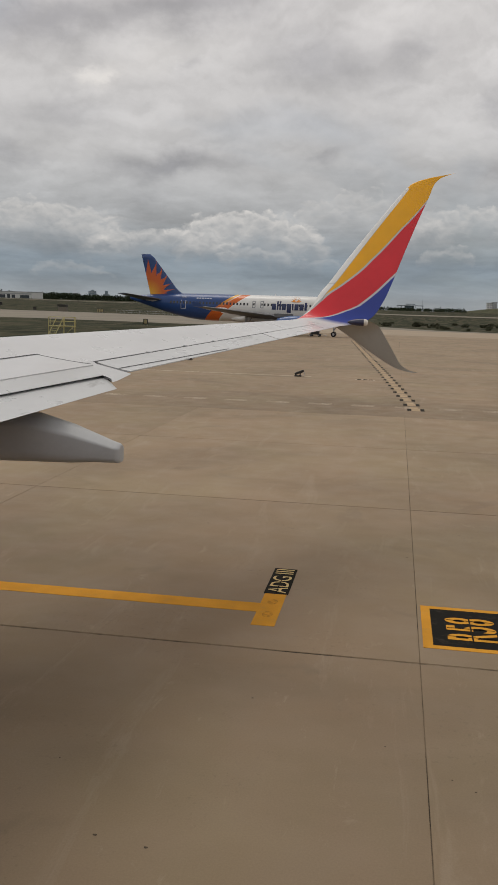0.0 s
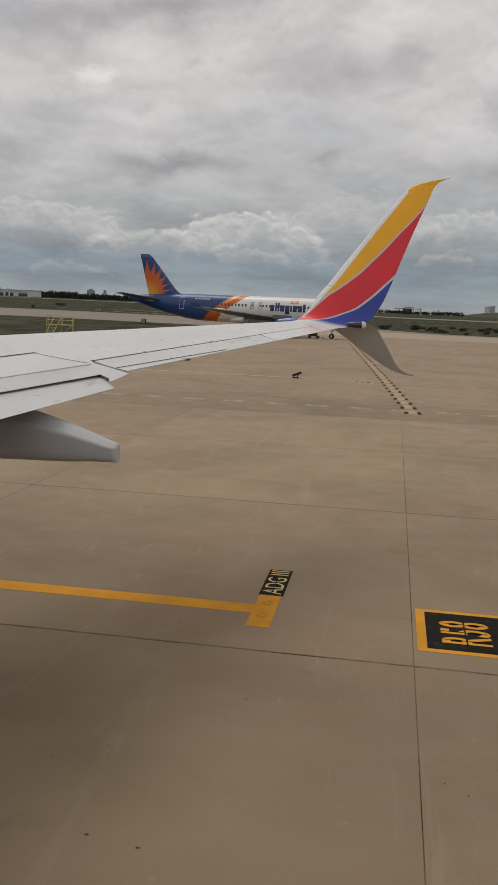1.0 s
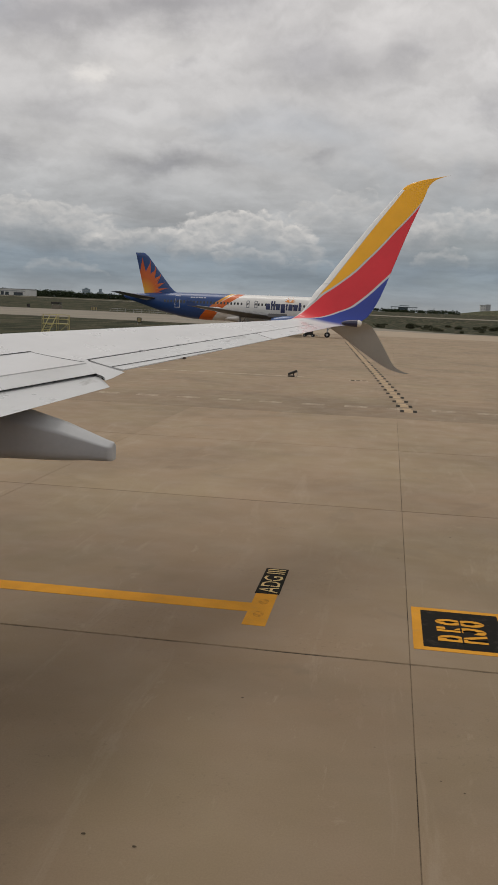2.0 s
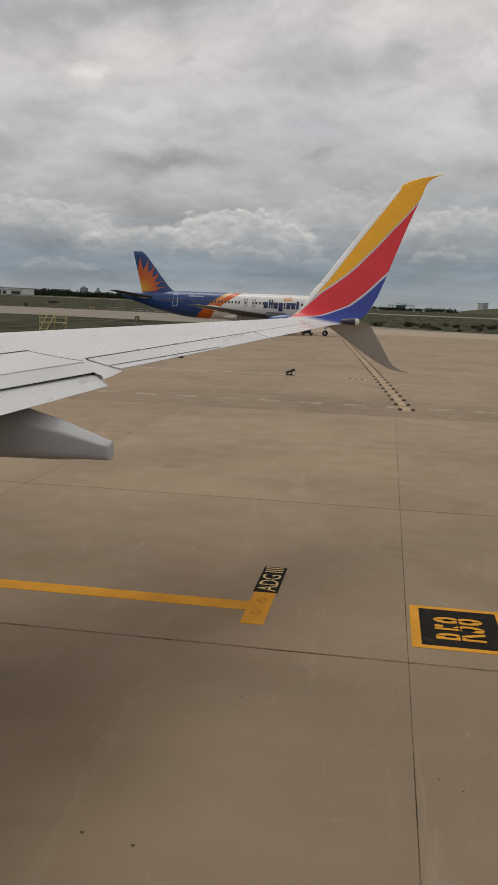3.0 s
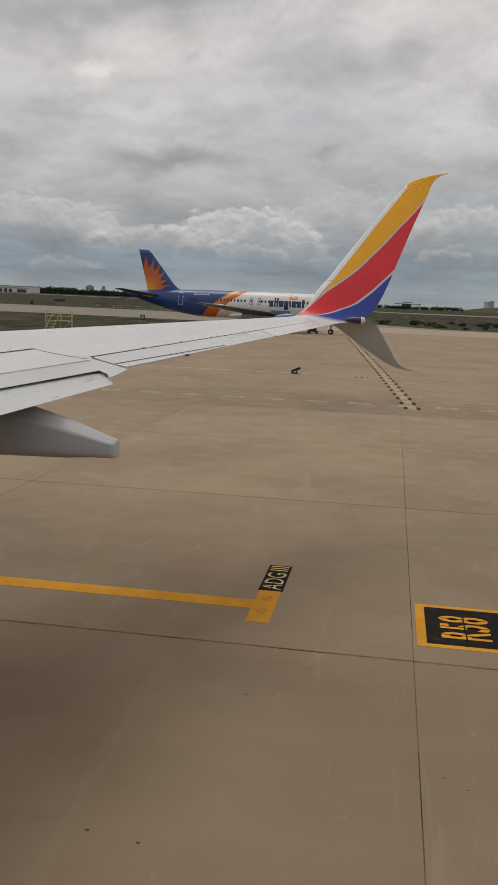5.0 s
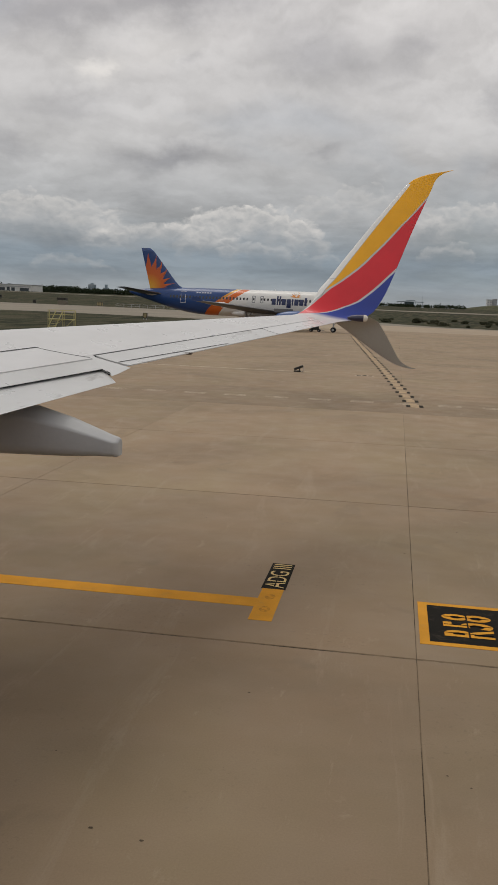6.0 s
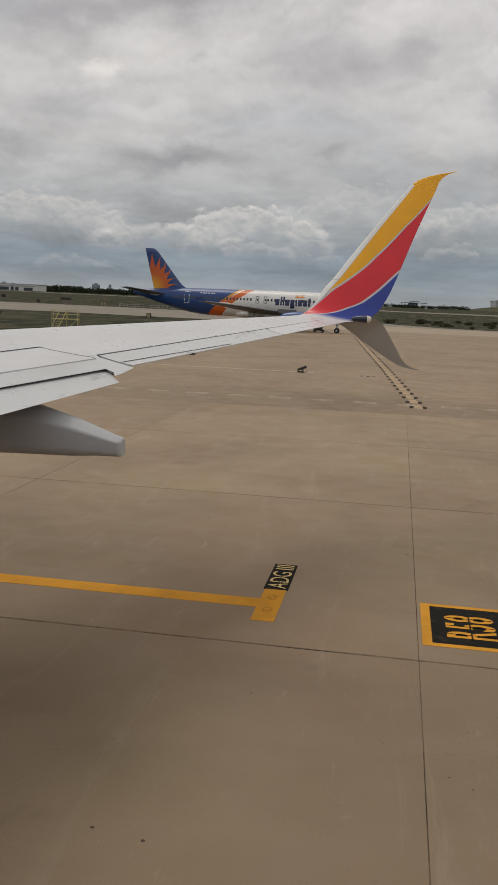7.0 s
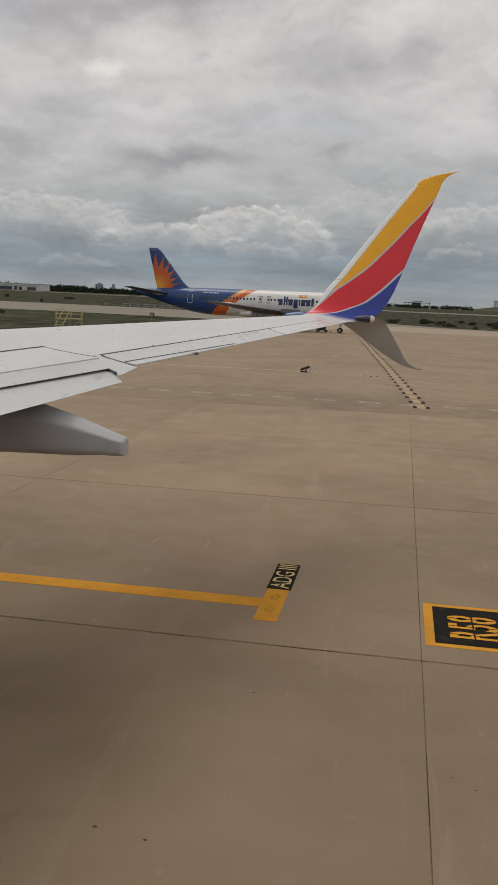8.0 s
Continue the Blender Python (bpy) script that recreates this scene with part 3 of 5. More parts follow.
# chequered taxi line running out across the apron
guide = thing("chequered_taxi_line", label="cream taxi line edged with black blocks, running outward", category="ground marking")
GX, GY = 0.58, 34.4
GT = (-3.58 - GX) / (88 - GY)
dash_y = GY
bm = bmesh.new()
block_at = []
while dash_y < 118:
    step = 0.92
    off = GX + GT * (dash_y - GY) + 0.10
    reach = step - (0.42 if len(block_at) % 4 else 0.0)
    bm.faces.new([bm.verts.new((off + p, q, lie(off, q) + 0.006)) for p, q in ((0.07, dash_y), (0.40, dash_y), (0.40, dash_y + reach), (0.07, dash_y + reach))])
    if len(block_at) % 4 == 0:
        block_at += [(off - 0.10, dash_y), (off + 0.404, dash_y)]
    else:
        block_at += [None, None]
    dash_y += step
bmesh.ops.remove_doubles(bm, verts=bm.verts, dist=0.03)
part("cream_line", bm, PALE, guide, "faded cream line")
bm = bmesh.new()
bm.faces.new([bm.verts.new(p) for p in ((0, 0, 0), (0.155, 0, 0), (0.155, 0.82, 0), (0, 0.82, 0))])
first_block = None
for spot in [p for p in block_at if p]:
    z = lie(*spot) + 0.006
    if first_block is None:
        first_block = part("black_block", bm, WORNBLACK, guide)
        ob = first_block
    else:
        ob = new("black_block", first_block.data)
        ob.parent = guide
    ob.location = (*spot, z)

tie = thing("edge_dash_row", label="thin double white dashes in a row on the concrete", category="ground marking")
for k in range(-22, 14):
    x = 0.1 + 1.72 * k
    flat("dash", [(x, x + 0.92, 35.30, 35.37)], WHITE, tie, 0.004)
    flat("dash", [(x, x + 0.92, 35.62, 35.69)], WHITE, tie, 0.004)
faint = thing("faint_white_line", label="faint worn white line along the apron", category="ground marking")
flat("line", [(-46, -4.6, 49.55, 49.72)], WHITE, faint, 0.004)
flat("line", [(9, 40, 49.0, 49.15)], WHITE, faint, 0.004)
sel = thing("black_white_bars", label="short row of black and white painted bars", category="ground marking")
flat("white_bar", [(-2.08, -1.02, 48.75, 49.15)], WHITE, sel, 0.004)
flat("black_bar", [(-1.98, -1.76, 48.8, 49.1), (-1.66, -1.44, 48.8, 49.1), (-1.34, -1.12, 48.8, 49.1)], BLACK, sel, 0.008)
arc = thing("curved_taxi_line", label="pale worn curved line near the apron edge", category="ground marking")
bm = bmesh.new()
prev = None
for k in range(25):
    f = k / 24
    x, y = 2 + 48 * f, 172 - 75 * f ** 1.5
    pair = [bm.verts.new((x, y, lie(x, y) + 0.012)), bm.verts.new((x, y + 0.9, lie(x, y + 0.9) + 0.012))]
    if prev:
        bm.faces.new((prev[0], pair[0], pair[1], prev[1]))
    prev = pair
part("line", bm, WHITE, arc)

# drops of oil and old fixing holes on the slabs
rnd = random.Random(5)
SPOTS = [(2.2, 10.3), (2.5, 10.28), (0.65, 6.95), (0.83, 6.8), (-1.95, 5.62), (-1.55, 5.55), (-3.1, 14.9), (1.25, 15.2), (-2.6, 6.6), (0.1, 7.4), (-1.2, 8.1), (0.35, 13.6)]
spots = thing("oil_spots", label="small dark oil spots scattered on the concrete", category="stain", kind="stuff")
bm = bmesh.new()
for x, y in SPOTS:
    r = rnd.uniform(0.006, 0.014)
    ring = [bm.verts.new((x + r * 1.25 * math.cos(a) * rnd.uniform(0.8, 1.15), y + r * math.sin(a) * rnd.uniform(0.8, 1.15), 0.003)) for a in [i * math.pi / 6 for i in range(12)]]
    bm.faces.new(ring)
part("spots", bm, SPOT, spots)


# ---- the airliner that the camera rides in: wing, winglet, flaps ----
liner = thing("airliner", label="airliner with pale grey wing and a yellow, red and blue winglet", category="airplane")
TAN4 = math.tan(radians(4.0))


def wing_plane(y):
    return 3.53 + (y - 15.55) * TAN4


def le_x(y):
    return -2.02 + (y - 15.35) * 0.60


def te_x(y):
    return -0.90 + (y - 15.55) * 0.292


CREST, BUMP, NOSE = 0.36, 0.085, 0.11


def ease_out(u):
    """From the crest down to where the flat rear skin begins."""
    end = ((1 - 0.62) / (1 - CREST)) ** 1.7
    f = (u - CREST) / (0.62 - CREST)
    return 1 + (end - 1) * (0.45 * f * f + 0.55 * f)


def upper(u):
    if u > CREST:
        return BUMP * ((1 - u) / (1 - CREST)) ** 1.7 if u > 0.62 else BUMP * ease_out(u)
    return BUMP - NOSE * (1 - math.sqrt(max(0.0, 1 - ((CREST - u) / CREST) ** 2)))


def lower(u):
    return (BUMP - NOSE) * (1 - u) - 0.055 * math.sin(math.pi * u ** 0.62) - 0.004 * u


def skin(u, y, f):
    c = te_x(y) - le_x(y)
    return Vector((le_x(y) + u * c, y, wing_plane(y) + c * f(u)))


def hinge_u(y):
    c = te_x(y) - le_x(y)
    return ((-3.332 + (y - 9.424) * 0.339) - le_x(y)) / c


def aero(bm, stations, us, ue, n=22):
    """Skin of part of the wing between chord fractions us(y) and ue(y); a station is (y, skew of its rear)."""
    rings = []
    for y, skew in stations:
        u0, u1 = us(y), ue(y)
        seq = [u0 + (u1 - u0) * (0.5 - 0.5 * math.cos(math.pi * i / n)) for i in range(n + 1)]
        yy = [y + skew * (u - u0) / (u1 - u0) for u in seq]
        rings.append([skin(u, q, upper) for u, q in zip(seq, yy)] + [skin(u, q, lower) for u, q in list(zip(seq, yy))[::-1]])
    return loft(bm, rings)


def spans(a, b, n, s0=0.0, s1=0.0):
    return [(a + (b - a) * i / n, s0 + (s1 - s0) * i / n) for i in range(n + 1)]


def sharp(ob, angle=35):
    for p in ob.data.polygons:
        p.use_smooth = True
    ob.data.set_sharp_from_angle(angle=radians(angle))
    return ob


wing = sharp(part("wing", aero(bmesh.new(), spans(-1.3, 15.35, 25), lambda y: 0.0, hinge_u, 30), WING, liner, "glossy pale grey wing"))
gapu = lambda y: hinge_u(y) + 0.016
sharp(part("fixed_trailing_edge", aero(bmesh.new(), spans(13.31, 15.35, 4, -0.40, 0.0), gapu, lambda y: 1.0, 10), WING, wing))
sharp(part("aileron", aero(bmesh.new(), spans(9.45, 13.28, 8, -0.34, -0.40), gapu, lambda y: 1.0, 10), FLAP, wing, "light grey aileron"))
# dark seals in the aileron gaps
sharp(part("gap_seal", aero(bmesh.new(), spans(9.3, 13.5, 6), lambda y: hinge_u(y) - 0.002, lambda y: hinge_u(y) + 0.018, 2), SEAL_SHADE, wing, "dark gap seal"))
wing.children[-1].location = (0, 0, -0.003)


def bar_line(bm, a, b, w, lift):
    """A thin raised strip on the wing from a to b in plan."""
    a, b = Vector(a), Vector(b)
    n = (b - a).normalized().cross(Vector((0, 0, 1))) if len(a) == 3 else Vector((-(b - a).y, (b - a).x)).normalized()
    pts = [(a + n * w / 2), (b + n * w / 2), (b - n * w / 2), (a - n * w / 2)]
    rows = 12
    prev = None
    for i in range(rows + 1):
        f = i / rows
        p, q = pts[0].lerp(pts[1], f), pts[3].lerp(pts[2], f)
        pair = []
        for v in (p, q):
            c = te_x(v.y) - le_x(v.y)
            u = min(max((v.x - le_x(v.y)) / c, 0.0), 1.0)
            pair.append(bm.verts.new((v.x, v.y, wing_plane(v.y) + c * upper(u) + lift)))
        if prev:
            bm.faces.new((prev[0], pair[0], pair[1], prev[1]))
        prev = pair
    return bm


# spoiler panel standing just proud of the skin
def spoiler_plate(bm):
    front = lambda y: -3.884 + (y - 9.244) * 0.377
    rear = lambda y: -3.258 + (y - 9.216) * 0.359
    rings = []
    for i in range(13):
        y = 2.0 + (9.25 - 2.0) * i / 12
        skew = 0.0
        xf, xr = front(y + skew), rear(y)
        top, bot = [], []
        for k in range(7):
            f = k / 6
            x, yy = xf + (xr - xf) * f, y + skew * (1 - f)
            c = te_x(yy) - le_x(yy)
            z = wing_plane(yy) + c * upper((x - le_x(yy)) / c)
            top.append(Vector((x, yy, z + 0.006)))
            bot.append(Vector((x, yy, z - 0.05)))
        rings.append(top + bot[::-1])
    return loft(bm, rings)


sharp(part("spoiler", spoiler_plate(bmesh.new()), WING, wing, "flat pale grey spoiler panel"))
bm = bmesh.new()
bar_line(bm, (-3.90, 9.27), (-3.28, 9.28), 0.022, 0.004)
bar_line(bm, (-3.90, 9.27), (-6.49, 2.4), 0.020, 0.004)
part("panel_joint", bm, SEAL_SHADE, wing, "dark panel joint")
bm = bmesh.new()
bar_line(bm, (-2.945, 9.224), (-2.156, 11.43), 0.022, 0.004)
part("tab_joint", bm, SEAL_SHADE, wing, "dark tab joint")
# small hinge covers along the aileron gap
for yh in (10.55, 11.35, 12.05):
    bm = bmesh.new()
    u = hinge_u(yh)
    p = skin(u, yh, upper)
    box(bm, p.x - 0.05, p.x + 0.012, yh - 0.10, yh + 0.10, p.z - 0.03, p.z + 0.002, 0.0015)
    part("hinge_cover", bm, WING, wing)


# flaps, drooped a little
def flap_body(bm, stations, thick, nose):
    """stations: y, front x, front z, rear x, rear z, with a rounded nose and a thin rear edge."""
    rings = []
    for y, x0, z0, x1, z1, yr in stations:
        top, bot = [], []
        for k in range(11):
            f = k / 10
            x, z = x0 + (x1 - x0) * f, z0 + (z1 - z0) * f
            yy = y + (yr - y) * f
            t = thick * (math.sqrt(min(f * nose, 1.0)) * (1 - f) ** 0.7 + 0.05)
            top.append(Vector((x, yy, z + 0.18 * t)))
            bot.append(Vector((x, yy, z - 0.82 * t)))
        rings.append(top + bot[::-1])
    return loft(bm, rings)


main_st = []
for i in range(9):
    y = 1.2 + (9.06 - 1.2) * i / 8
    fx = -3.258 + (y - 9.216) * 0.359 - 0.06
    rx = -3.047 + (y - 8.884) * 0.356
    yf = y + (0.46 if i == 8 else 0.28)
    main_st.append((yf, fx, wing_plane(yf) + 0.034, rx, wing_plane(y) - 0.03, y))
flap = sharp(part("flap", flap_body(bmesh.new(), main_st, 0.10, 6), FLAP, wing, "light grey main flap"))
tip_st = [(9.11, -3.03, wing_plane(9.11) - 0.026, -2.835, wing_plane(8.67) - 0.055, 8.67), (9.26, -3.48, wing_plane(9.26) + 0.020, -2.815, wing_plane(8.78) - 0.054, 8.78), (9.41, -3.36, wing_plane(9.41) + 0.035, -2.757, wing_plane(9.07) - 0.022, 9.07)]
sharp(part("flap_tip", flap_body(bmesh.new(), tip_st, 0.04, 6), FLAP, wing, "pale flap outer end"))
aft_st = []
for i in range(9):
    y = 1.0 + (8.55 - 1.0) * i / 8
    yf = y + (0.80 if i == 8 else 0.38)
    aft_st.append((yf, -3.38 + (yf - 8.93) * 0.345, wing_plane(yf) - 0.038, -2.75 + (y - 8.55) * 0.21, wing_plane(y) - 0.10, y))
# black strip added to stand for the deep shade in the flap slot
bm = bmesh.new()
for y0 in [1.2 + 0.99 * i for i in range(8)]:
    y1 = min(y0 + 0.985, 9.05)
    q = [(-3.047 + (y - 8.884) * 0.356 - 0.012, y) for y in (y0, y1)]
    for dz0, dz1 in ((-0.034, -0.044),):
        bm.faces.new([bm.verts.new((x, y, wing_plane(y) + d)) for (x, y), d in ((q[0], dz0), (q[1], dz0), (q[1], dz1), (q[0], dz1))])
part("slot_seal", bm, SEAL_SHADE, wing, "black strip standing for the shade in the flap slot")
sharp(part("aft_flap", flap_body(bmesh.new(), aft_st, 0.05, 6), FLAP, wing, "light grey aft flap segment"))

bm = bmesh.new()
box(bm, -3.16, -2.93, 8.99, 9.22, wing_plane(9.1) - 0.11, wing_plane(9.1) - 0.055, 0.006)
part("flap_end_seal", bm, SEAL_SHADE, wing, "dark rubber end seal")

# a small dark drain fairing below the aileron
bm = bmesh.new()
box(bm, -2.50, -2.395, 10.33, 10.43, 3.142, 3.168, 0.010)
part("drain_fairing", bm, plain("brown_plastic", (0.10, 0.072, 0.052), 0.6), wing, "small brown fairing")


# canoe fairing below the flap
PROFILE = [(-0.93, -0.75), (-1.0, -0.5), (-1.0, 0.0), (-1.0, 0.42), (-0.985, 0.51), (-0.93, 0.60), (-0.84, 0.66), (-0.40, 0.92), (-0.28, 0.975), (-0.16, 1.0), (0.16, 1.0), (0.28, 0.975), (0.40, 0.92), (0.84, 0.66), (0.93, 0.60), (0.985, 0.51), (1.0, 0.42), (1.0, 0.0), (1.0, -0.5), (0.93, -0.75), (0.78, -0.93), (0.55, -1.0), (-0.55, -1.0), (-0.78, -0.93)]


def fairing(bm, yc):
    st = [(-7.860, 2.543, 0.021, 0.021), (-7.440, 2.543, 0.153, 0.134), (-6.287, 2.521, 0.220, 0.210), (-4.978, 2.526, 0.239, 0.231), (-3.731, 2.555, 0.235, 0.225), (-3.248, 2.566, 0.215, 0.225), (-2.872, 2.518, 0.172, 0.172), (-2.630, 2.481, 0.139, 0.120), (-2.505, 2.458, 0.117, 0.097)]
    for f in (0.0, 0.2, 0.38, 0.54, 0.68, 0.8, 0.9, 0.96, 0.99):
        k = math.sqrt(1 - f * f)
        st.append((-2.457 + 0.050 * f, 2.451 - 0.008 * f, 0.109 * (0.30 + 0.70 * k), 0.089 * (0.80 + 0.20 * k)))
    rings = []
    for x, zc, ry, rz in st:
        ring = [Vector((x, yc + ry * p, zc + rz * q)) for p, q in PROFILE]
        rings.append(ring)
    return loft(bm, rings)


canoe = sharp(part("flap_track_fairing", fairing(bmesh.new(), 7.65), FAIRING, wing, "blunt-ended grey canoe fairing"), 40)
canoe.modifiers.new("even_shading", "WEIGHTED_NORMAL").keep_sharp = True

# winglet: x and z of its front edge, x and z of its rear edge, and y, from the wing tip to the raked point
SECTIONS = [
    (-2.02, 3.516, -0.958, 3.516, 15.35), (-1.73, 3.61, -0.70, 3.555, 15.56), (-1.49, 3.83, -0.44, 3.67, 15.72),
    (-1.38, 4.06, -0.26, 3.94, 15.83), (-1.21, 4.28, -0.12, 4.28, 15.93), (-0.99, 4.60, -0.01, 4.60, 16.06),
    (-0.53, 5.24, 0.21, 5.22, 16.33), (-0.07, 5.85, 0.45, 5.84, 16.58), (0.06, 6.00, 0.50, 5.99, 16.64),
    (0.18, 6.09, 0.55, 6.09, 16.68), (0.41, 6.17, 0.65, 6.18, 16.71), (0.71, 6.23, 0.80, 6.24, 16.73), (0.89, 6.268, 0.90, 6.272, 16.75),
]


def spline(vals, s):
    """Smooth value between the listed ones."""
    i = min(int(s), len(vals) - 2)
    f = s - i
    p0, p1, p2, p3 = vals[max(i - 1, 0)], vals[i], vals[i + 1], vals[min(i + 2, len(vals) - 1)]
    return 0.5 * (2 * p1 + (p2 - p0) * f + (2 * p0 - 5 * p1 + 4 * p2 - p3) * f * f + (3 * p1 - p0 - 3 * p2 + p3) * f ** 3)


def blade(name, table, tc, mat, parent, label, per=5, n=20, steer=None, root=False):
    """A thin aerofoil blade through the table's sections, with (chord, span) as its UV map."""
    bm = bmesh.new()
    uvl = bm.loops.layers.uv.new("chord_span")
    cols = list(zip(*table))
    tot = len(table) - 1
    rows = []
    for k in range(tot * per + 1):
        s = k / per
        xl, zl, xt, zt, y = (spline(c, s) for c in cols)
        s2 = min(s + 0.05, tot)
        s1 = s2 - 0.1 if s2 - 0.1 > 0 else 0
        dy, dz = spline(cols[4], s2) - spline(cols[4], s1), (spline(cols[1], s2) + spline(cols[3], s2) - spline(cols[1], s1) - spline(cols[3], s1)) / 2
        ln = math.hypot(dy, dz) or 1.0
        nrm = Vector((0, -dz / ln, dy / ln))
        if steer is not None and nrm.dot(steer) < 0:
            nrm = -nrm
        a, b = Vector((xl, y, zl)), Vector((xt, y, zt))
        c = (b - a).length
        row = []
        for side in (1, -1):
            seq = range(n + 1) if side == 1 else range(n - 1, 0, -1)
            for i in seq:
                u = 0.5 - 0.5 * math.cos(math.pi * i / n)
                t = 5 * tc * c * (0.2969 * math.sqrt(u) - 0.126 * u - 0.3516 * u * u + 0.2843 * u ** 3 - 0.1036 * u ** 4)
                off = t * side * (1.0 if side == 1 else 0.8)
                if root:
                    w = 1 - ease(s / 2.2)
                    off = w * c * (upper(u) if side == 1 else lower(u)) + (1 - w) * off
                row.append((bm.verts.new(a.lerp(b, u) + nrm * off), u, s / tot))
        rows.append(row)
    m = len(rows[0])
    for r0, r1 in zip(rows, rows[1:]):
        for i in range(m):
            j = (i + 1) % m
            quad = (r0[i], r0[j], r1[j], r1[i])
            f = bm.faces.new([q[0] for q in quad])
            f.smooth = True
            for lp, q in zip(f.loops, quad):
                lp[uvl].uv = (q[1], q[2])
    return part(name, bm, mat, parent, label)


def make_livery():
    """Bands of yellow, red and blue across the blade, parted by white lines; chord runs 0 to 1, span 0 to 1."""
    m, nt, b = shader("winglet_livery", 0.30, 0.0, 0.08)
    b.inputs["Specular IOR Level"].default_value = 0.42
    uv = nt.nodes.new("ShaderNodeUVMap")
    uv.uv_map = "chord_span"
    sp = nt.nodes.new("ShaderNodeSeparateXYZ")
    nt.links.new(uv.outputs[0], sp.inputs[0])
    u, v = sp.outputs[0], sp.outputs[1]
    T = 12.0

    def curve(pts):
        return ramp(nt, [(s / T, c / 2) for s, c in pts], v)

    def above(line, shift):
        """1 where the chord is behind the line, with a crisp edge."""
        d = math_node(nt, "SUBTRACT", u, math_node(nt, "ADD", math_node(nt, "MULTIPLY", line, 2.0), shift))
        return math_node(nt, "MULTIPLY", d, 90.0, clamp=True)

    lead = curve([(0, 0.0), (1.9, 0.02), (2.4, 0.09), (3.9, 0.115), (5.7, 0.14), (6.7, 0.155), (7.65, 0.14), (7.95, 0.0), (12, 0.0)])
    first = curve([(0, 0.0), (1.2, 0.0), (2.15, 0.035), (3.15, 0.15), (3.85, 0.253), (4.4, 0.345), (5.12, 0.46), (6.0, 0.69), (6.4, 0.844), (6.98, 1.05), (8.0, 1.5), (12, 1.9)])
    second = curve([(0, 0.12), (0.82, 0.33), (1.3, 0.44), (2.02, 0.54), (2.58, 0.68), (3.3, 0.79), (3.88, 0.883), (4.62, 1.0), (5.4, 1.2), (12, 1.9)])
    white, yellow, red, blue = (0.84, 0.83, 0.81), (0.92, 0.44, 0.010), (0.72, 0.024, 0.038), (0.030, 0.058, 0.35)
    c = mix(nt, above(lead, 0.0), white, yellow)
    c = mix(nt, above(first, -0.02), c, (0.55, 0.54, 0.54))
    c = mix(nt, above(first, 0.028), c, red)
    c = mix(nt, above(second, -0.02), c, (0.62, 0.61, 0.62))
    c = mix(nt, above(second, 0.022), c, blue)
    # seam behind the bare leading edge, and a joint across it
    seam = math_node(nt, "MULTIPLY", above(lead, -0.012), math_node(nt, "SUBTRACT", 1.0, above(lead, 0.004)))
    low = ramp(nt, [(0.18, 0.0), (0.22, 0.55), (0.50, 0.45), (0.60, 0.0)], v)
    c = mix(nt, math_node(nt, "MULTIPLY", seam, low), c, (0.22, 0.20, 0.17))
    ring = ramp(nt, [(0.3165, 0.0), (0.318, 0.6), (0.320, 0.6), (0.3215, 0.0)], v)
    c = mix(nt, math_node(nt, "MULTIPLY", ring, math_node(nt, "SUBTRACT", 1.0, above(lead, 0.0))), c, (0.25, 0.23, 0.2))
    # bare white root before the bands begin
    c = mix(nt, ramp(nt, [(0.0, 1.0), (0.045, 1.0), (0.085, 0.0)], v), c, (0.70, 0.69, 0.69))
    obj = local(nt)
    c = mix(nt, 1.0, c, ramp(nt, [(0.3, 0.94), (0.7, 1.05)], noise_tex(nt, obj, 2.2, 5, 0.6)), "MULTIPLY")
    nt.links.new(c, b.inputs["Base Color"])
    nt.links.new(ramp(nt, [(0.3, 0.28), (0.7, 0.40)], noise_tex(nt, obj, 5, 4)), b.inputs["Roughness"])
    return m


winglet = blade("winglet", SECTIONS, 0.085, make_livery(), liner, "blended winglet banded yellow, red and blue", per=6, root=True)
STRAKE_T = [(-1.06, 3.50, -0.45, 3.60, 15.50), (-0.89, 3.385, -0.335, 3.55, 15.62), (-0.77, 3.30, -0.27, 3.47, 15.70), (-0.49, 3.10, -0.14, 3.26, 15.80), (-0.20, 2.91, -0.01, 3.04, 15.90), (0.02, 2.79, 0.10, 2.86, 16.00), (0.25, 2.722, 0.26, 2.755, 16.10), (0.40, 2.710, 0.41, 2.714, 16.18)]
strake = blade("ventral_strake", STRAKE_T, 0.07, STRAKE, winglet, "grey swept strake below the winglet")
# tail light pod at the winglet's foot
bm = bmesh.new()
pod = [(-0.84, 0.01), (-0.78, 0.04), (-0.68, 0.058), (-0.56, 0.064)]
rings = [[Vector((x, 15.42 + 0.02 + r * math.cos(a), 3.585 + r * math.sin(a))) for a in [2 * math.pi * i / 14 for i in range(14)]] for x, r in pod]
sharp(part("light_pod", loft(bm, rings), plain("pod_dark_blue", (0.03, 0.03, 0.07), 0.35, coat=0.3), winglet, "dark pod"))
bm = bmesh.new()
pod = [(-0.562, 0.064), (-0.53, 0.062), (-0.505, 0.05), (-0.492, 0.03), (-0.488, 0.004)]
rings = [[Vector((x, 15.44 + r * math.cos(a), 3.585 + r * math.sin(a))) for a in [2 * math.pi * i / 14 for i in range(14)]] for x, r in pod]
sharp(part("tail_light", loft(bm, rings), LAMP_GLASS, winglet, "clear lamp cover"), 60)

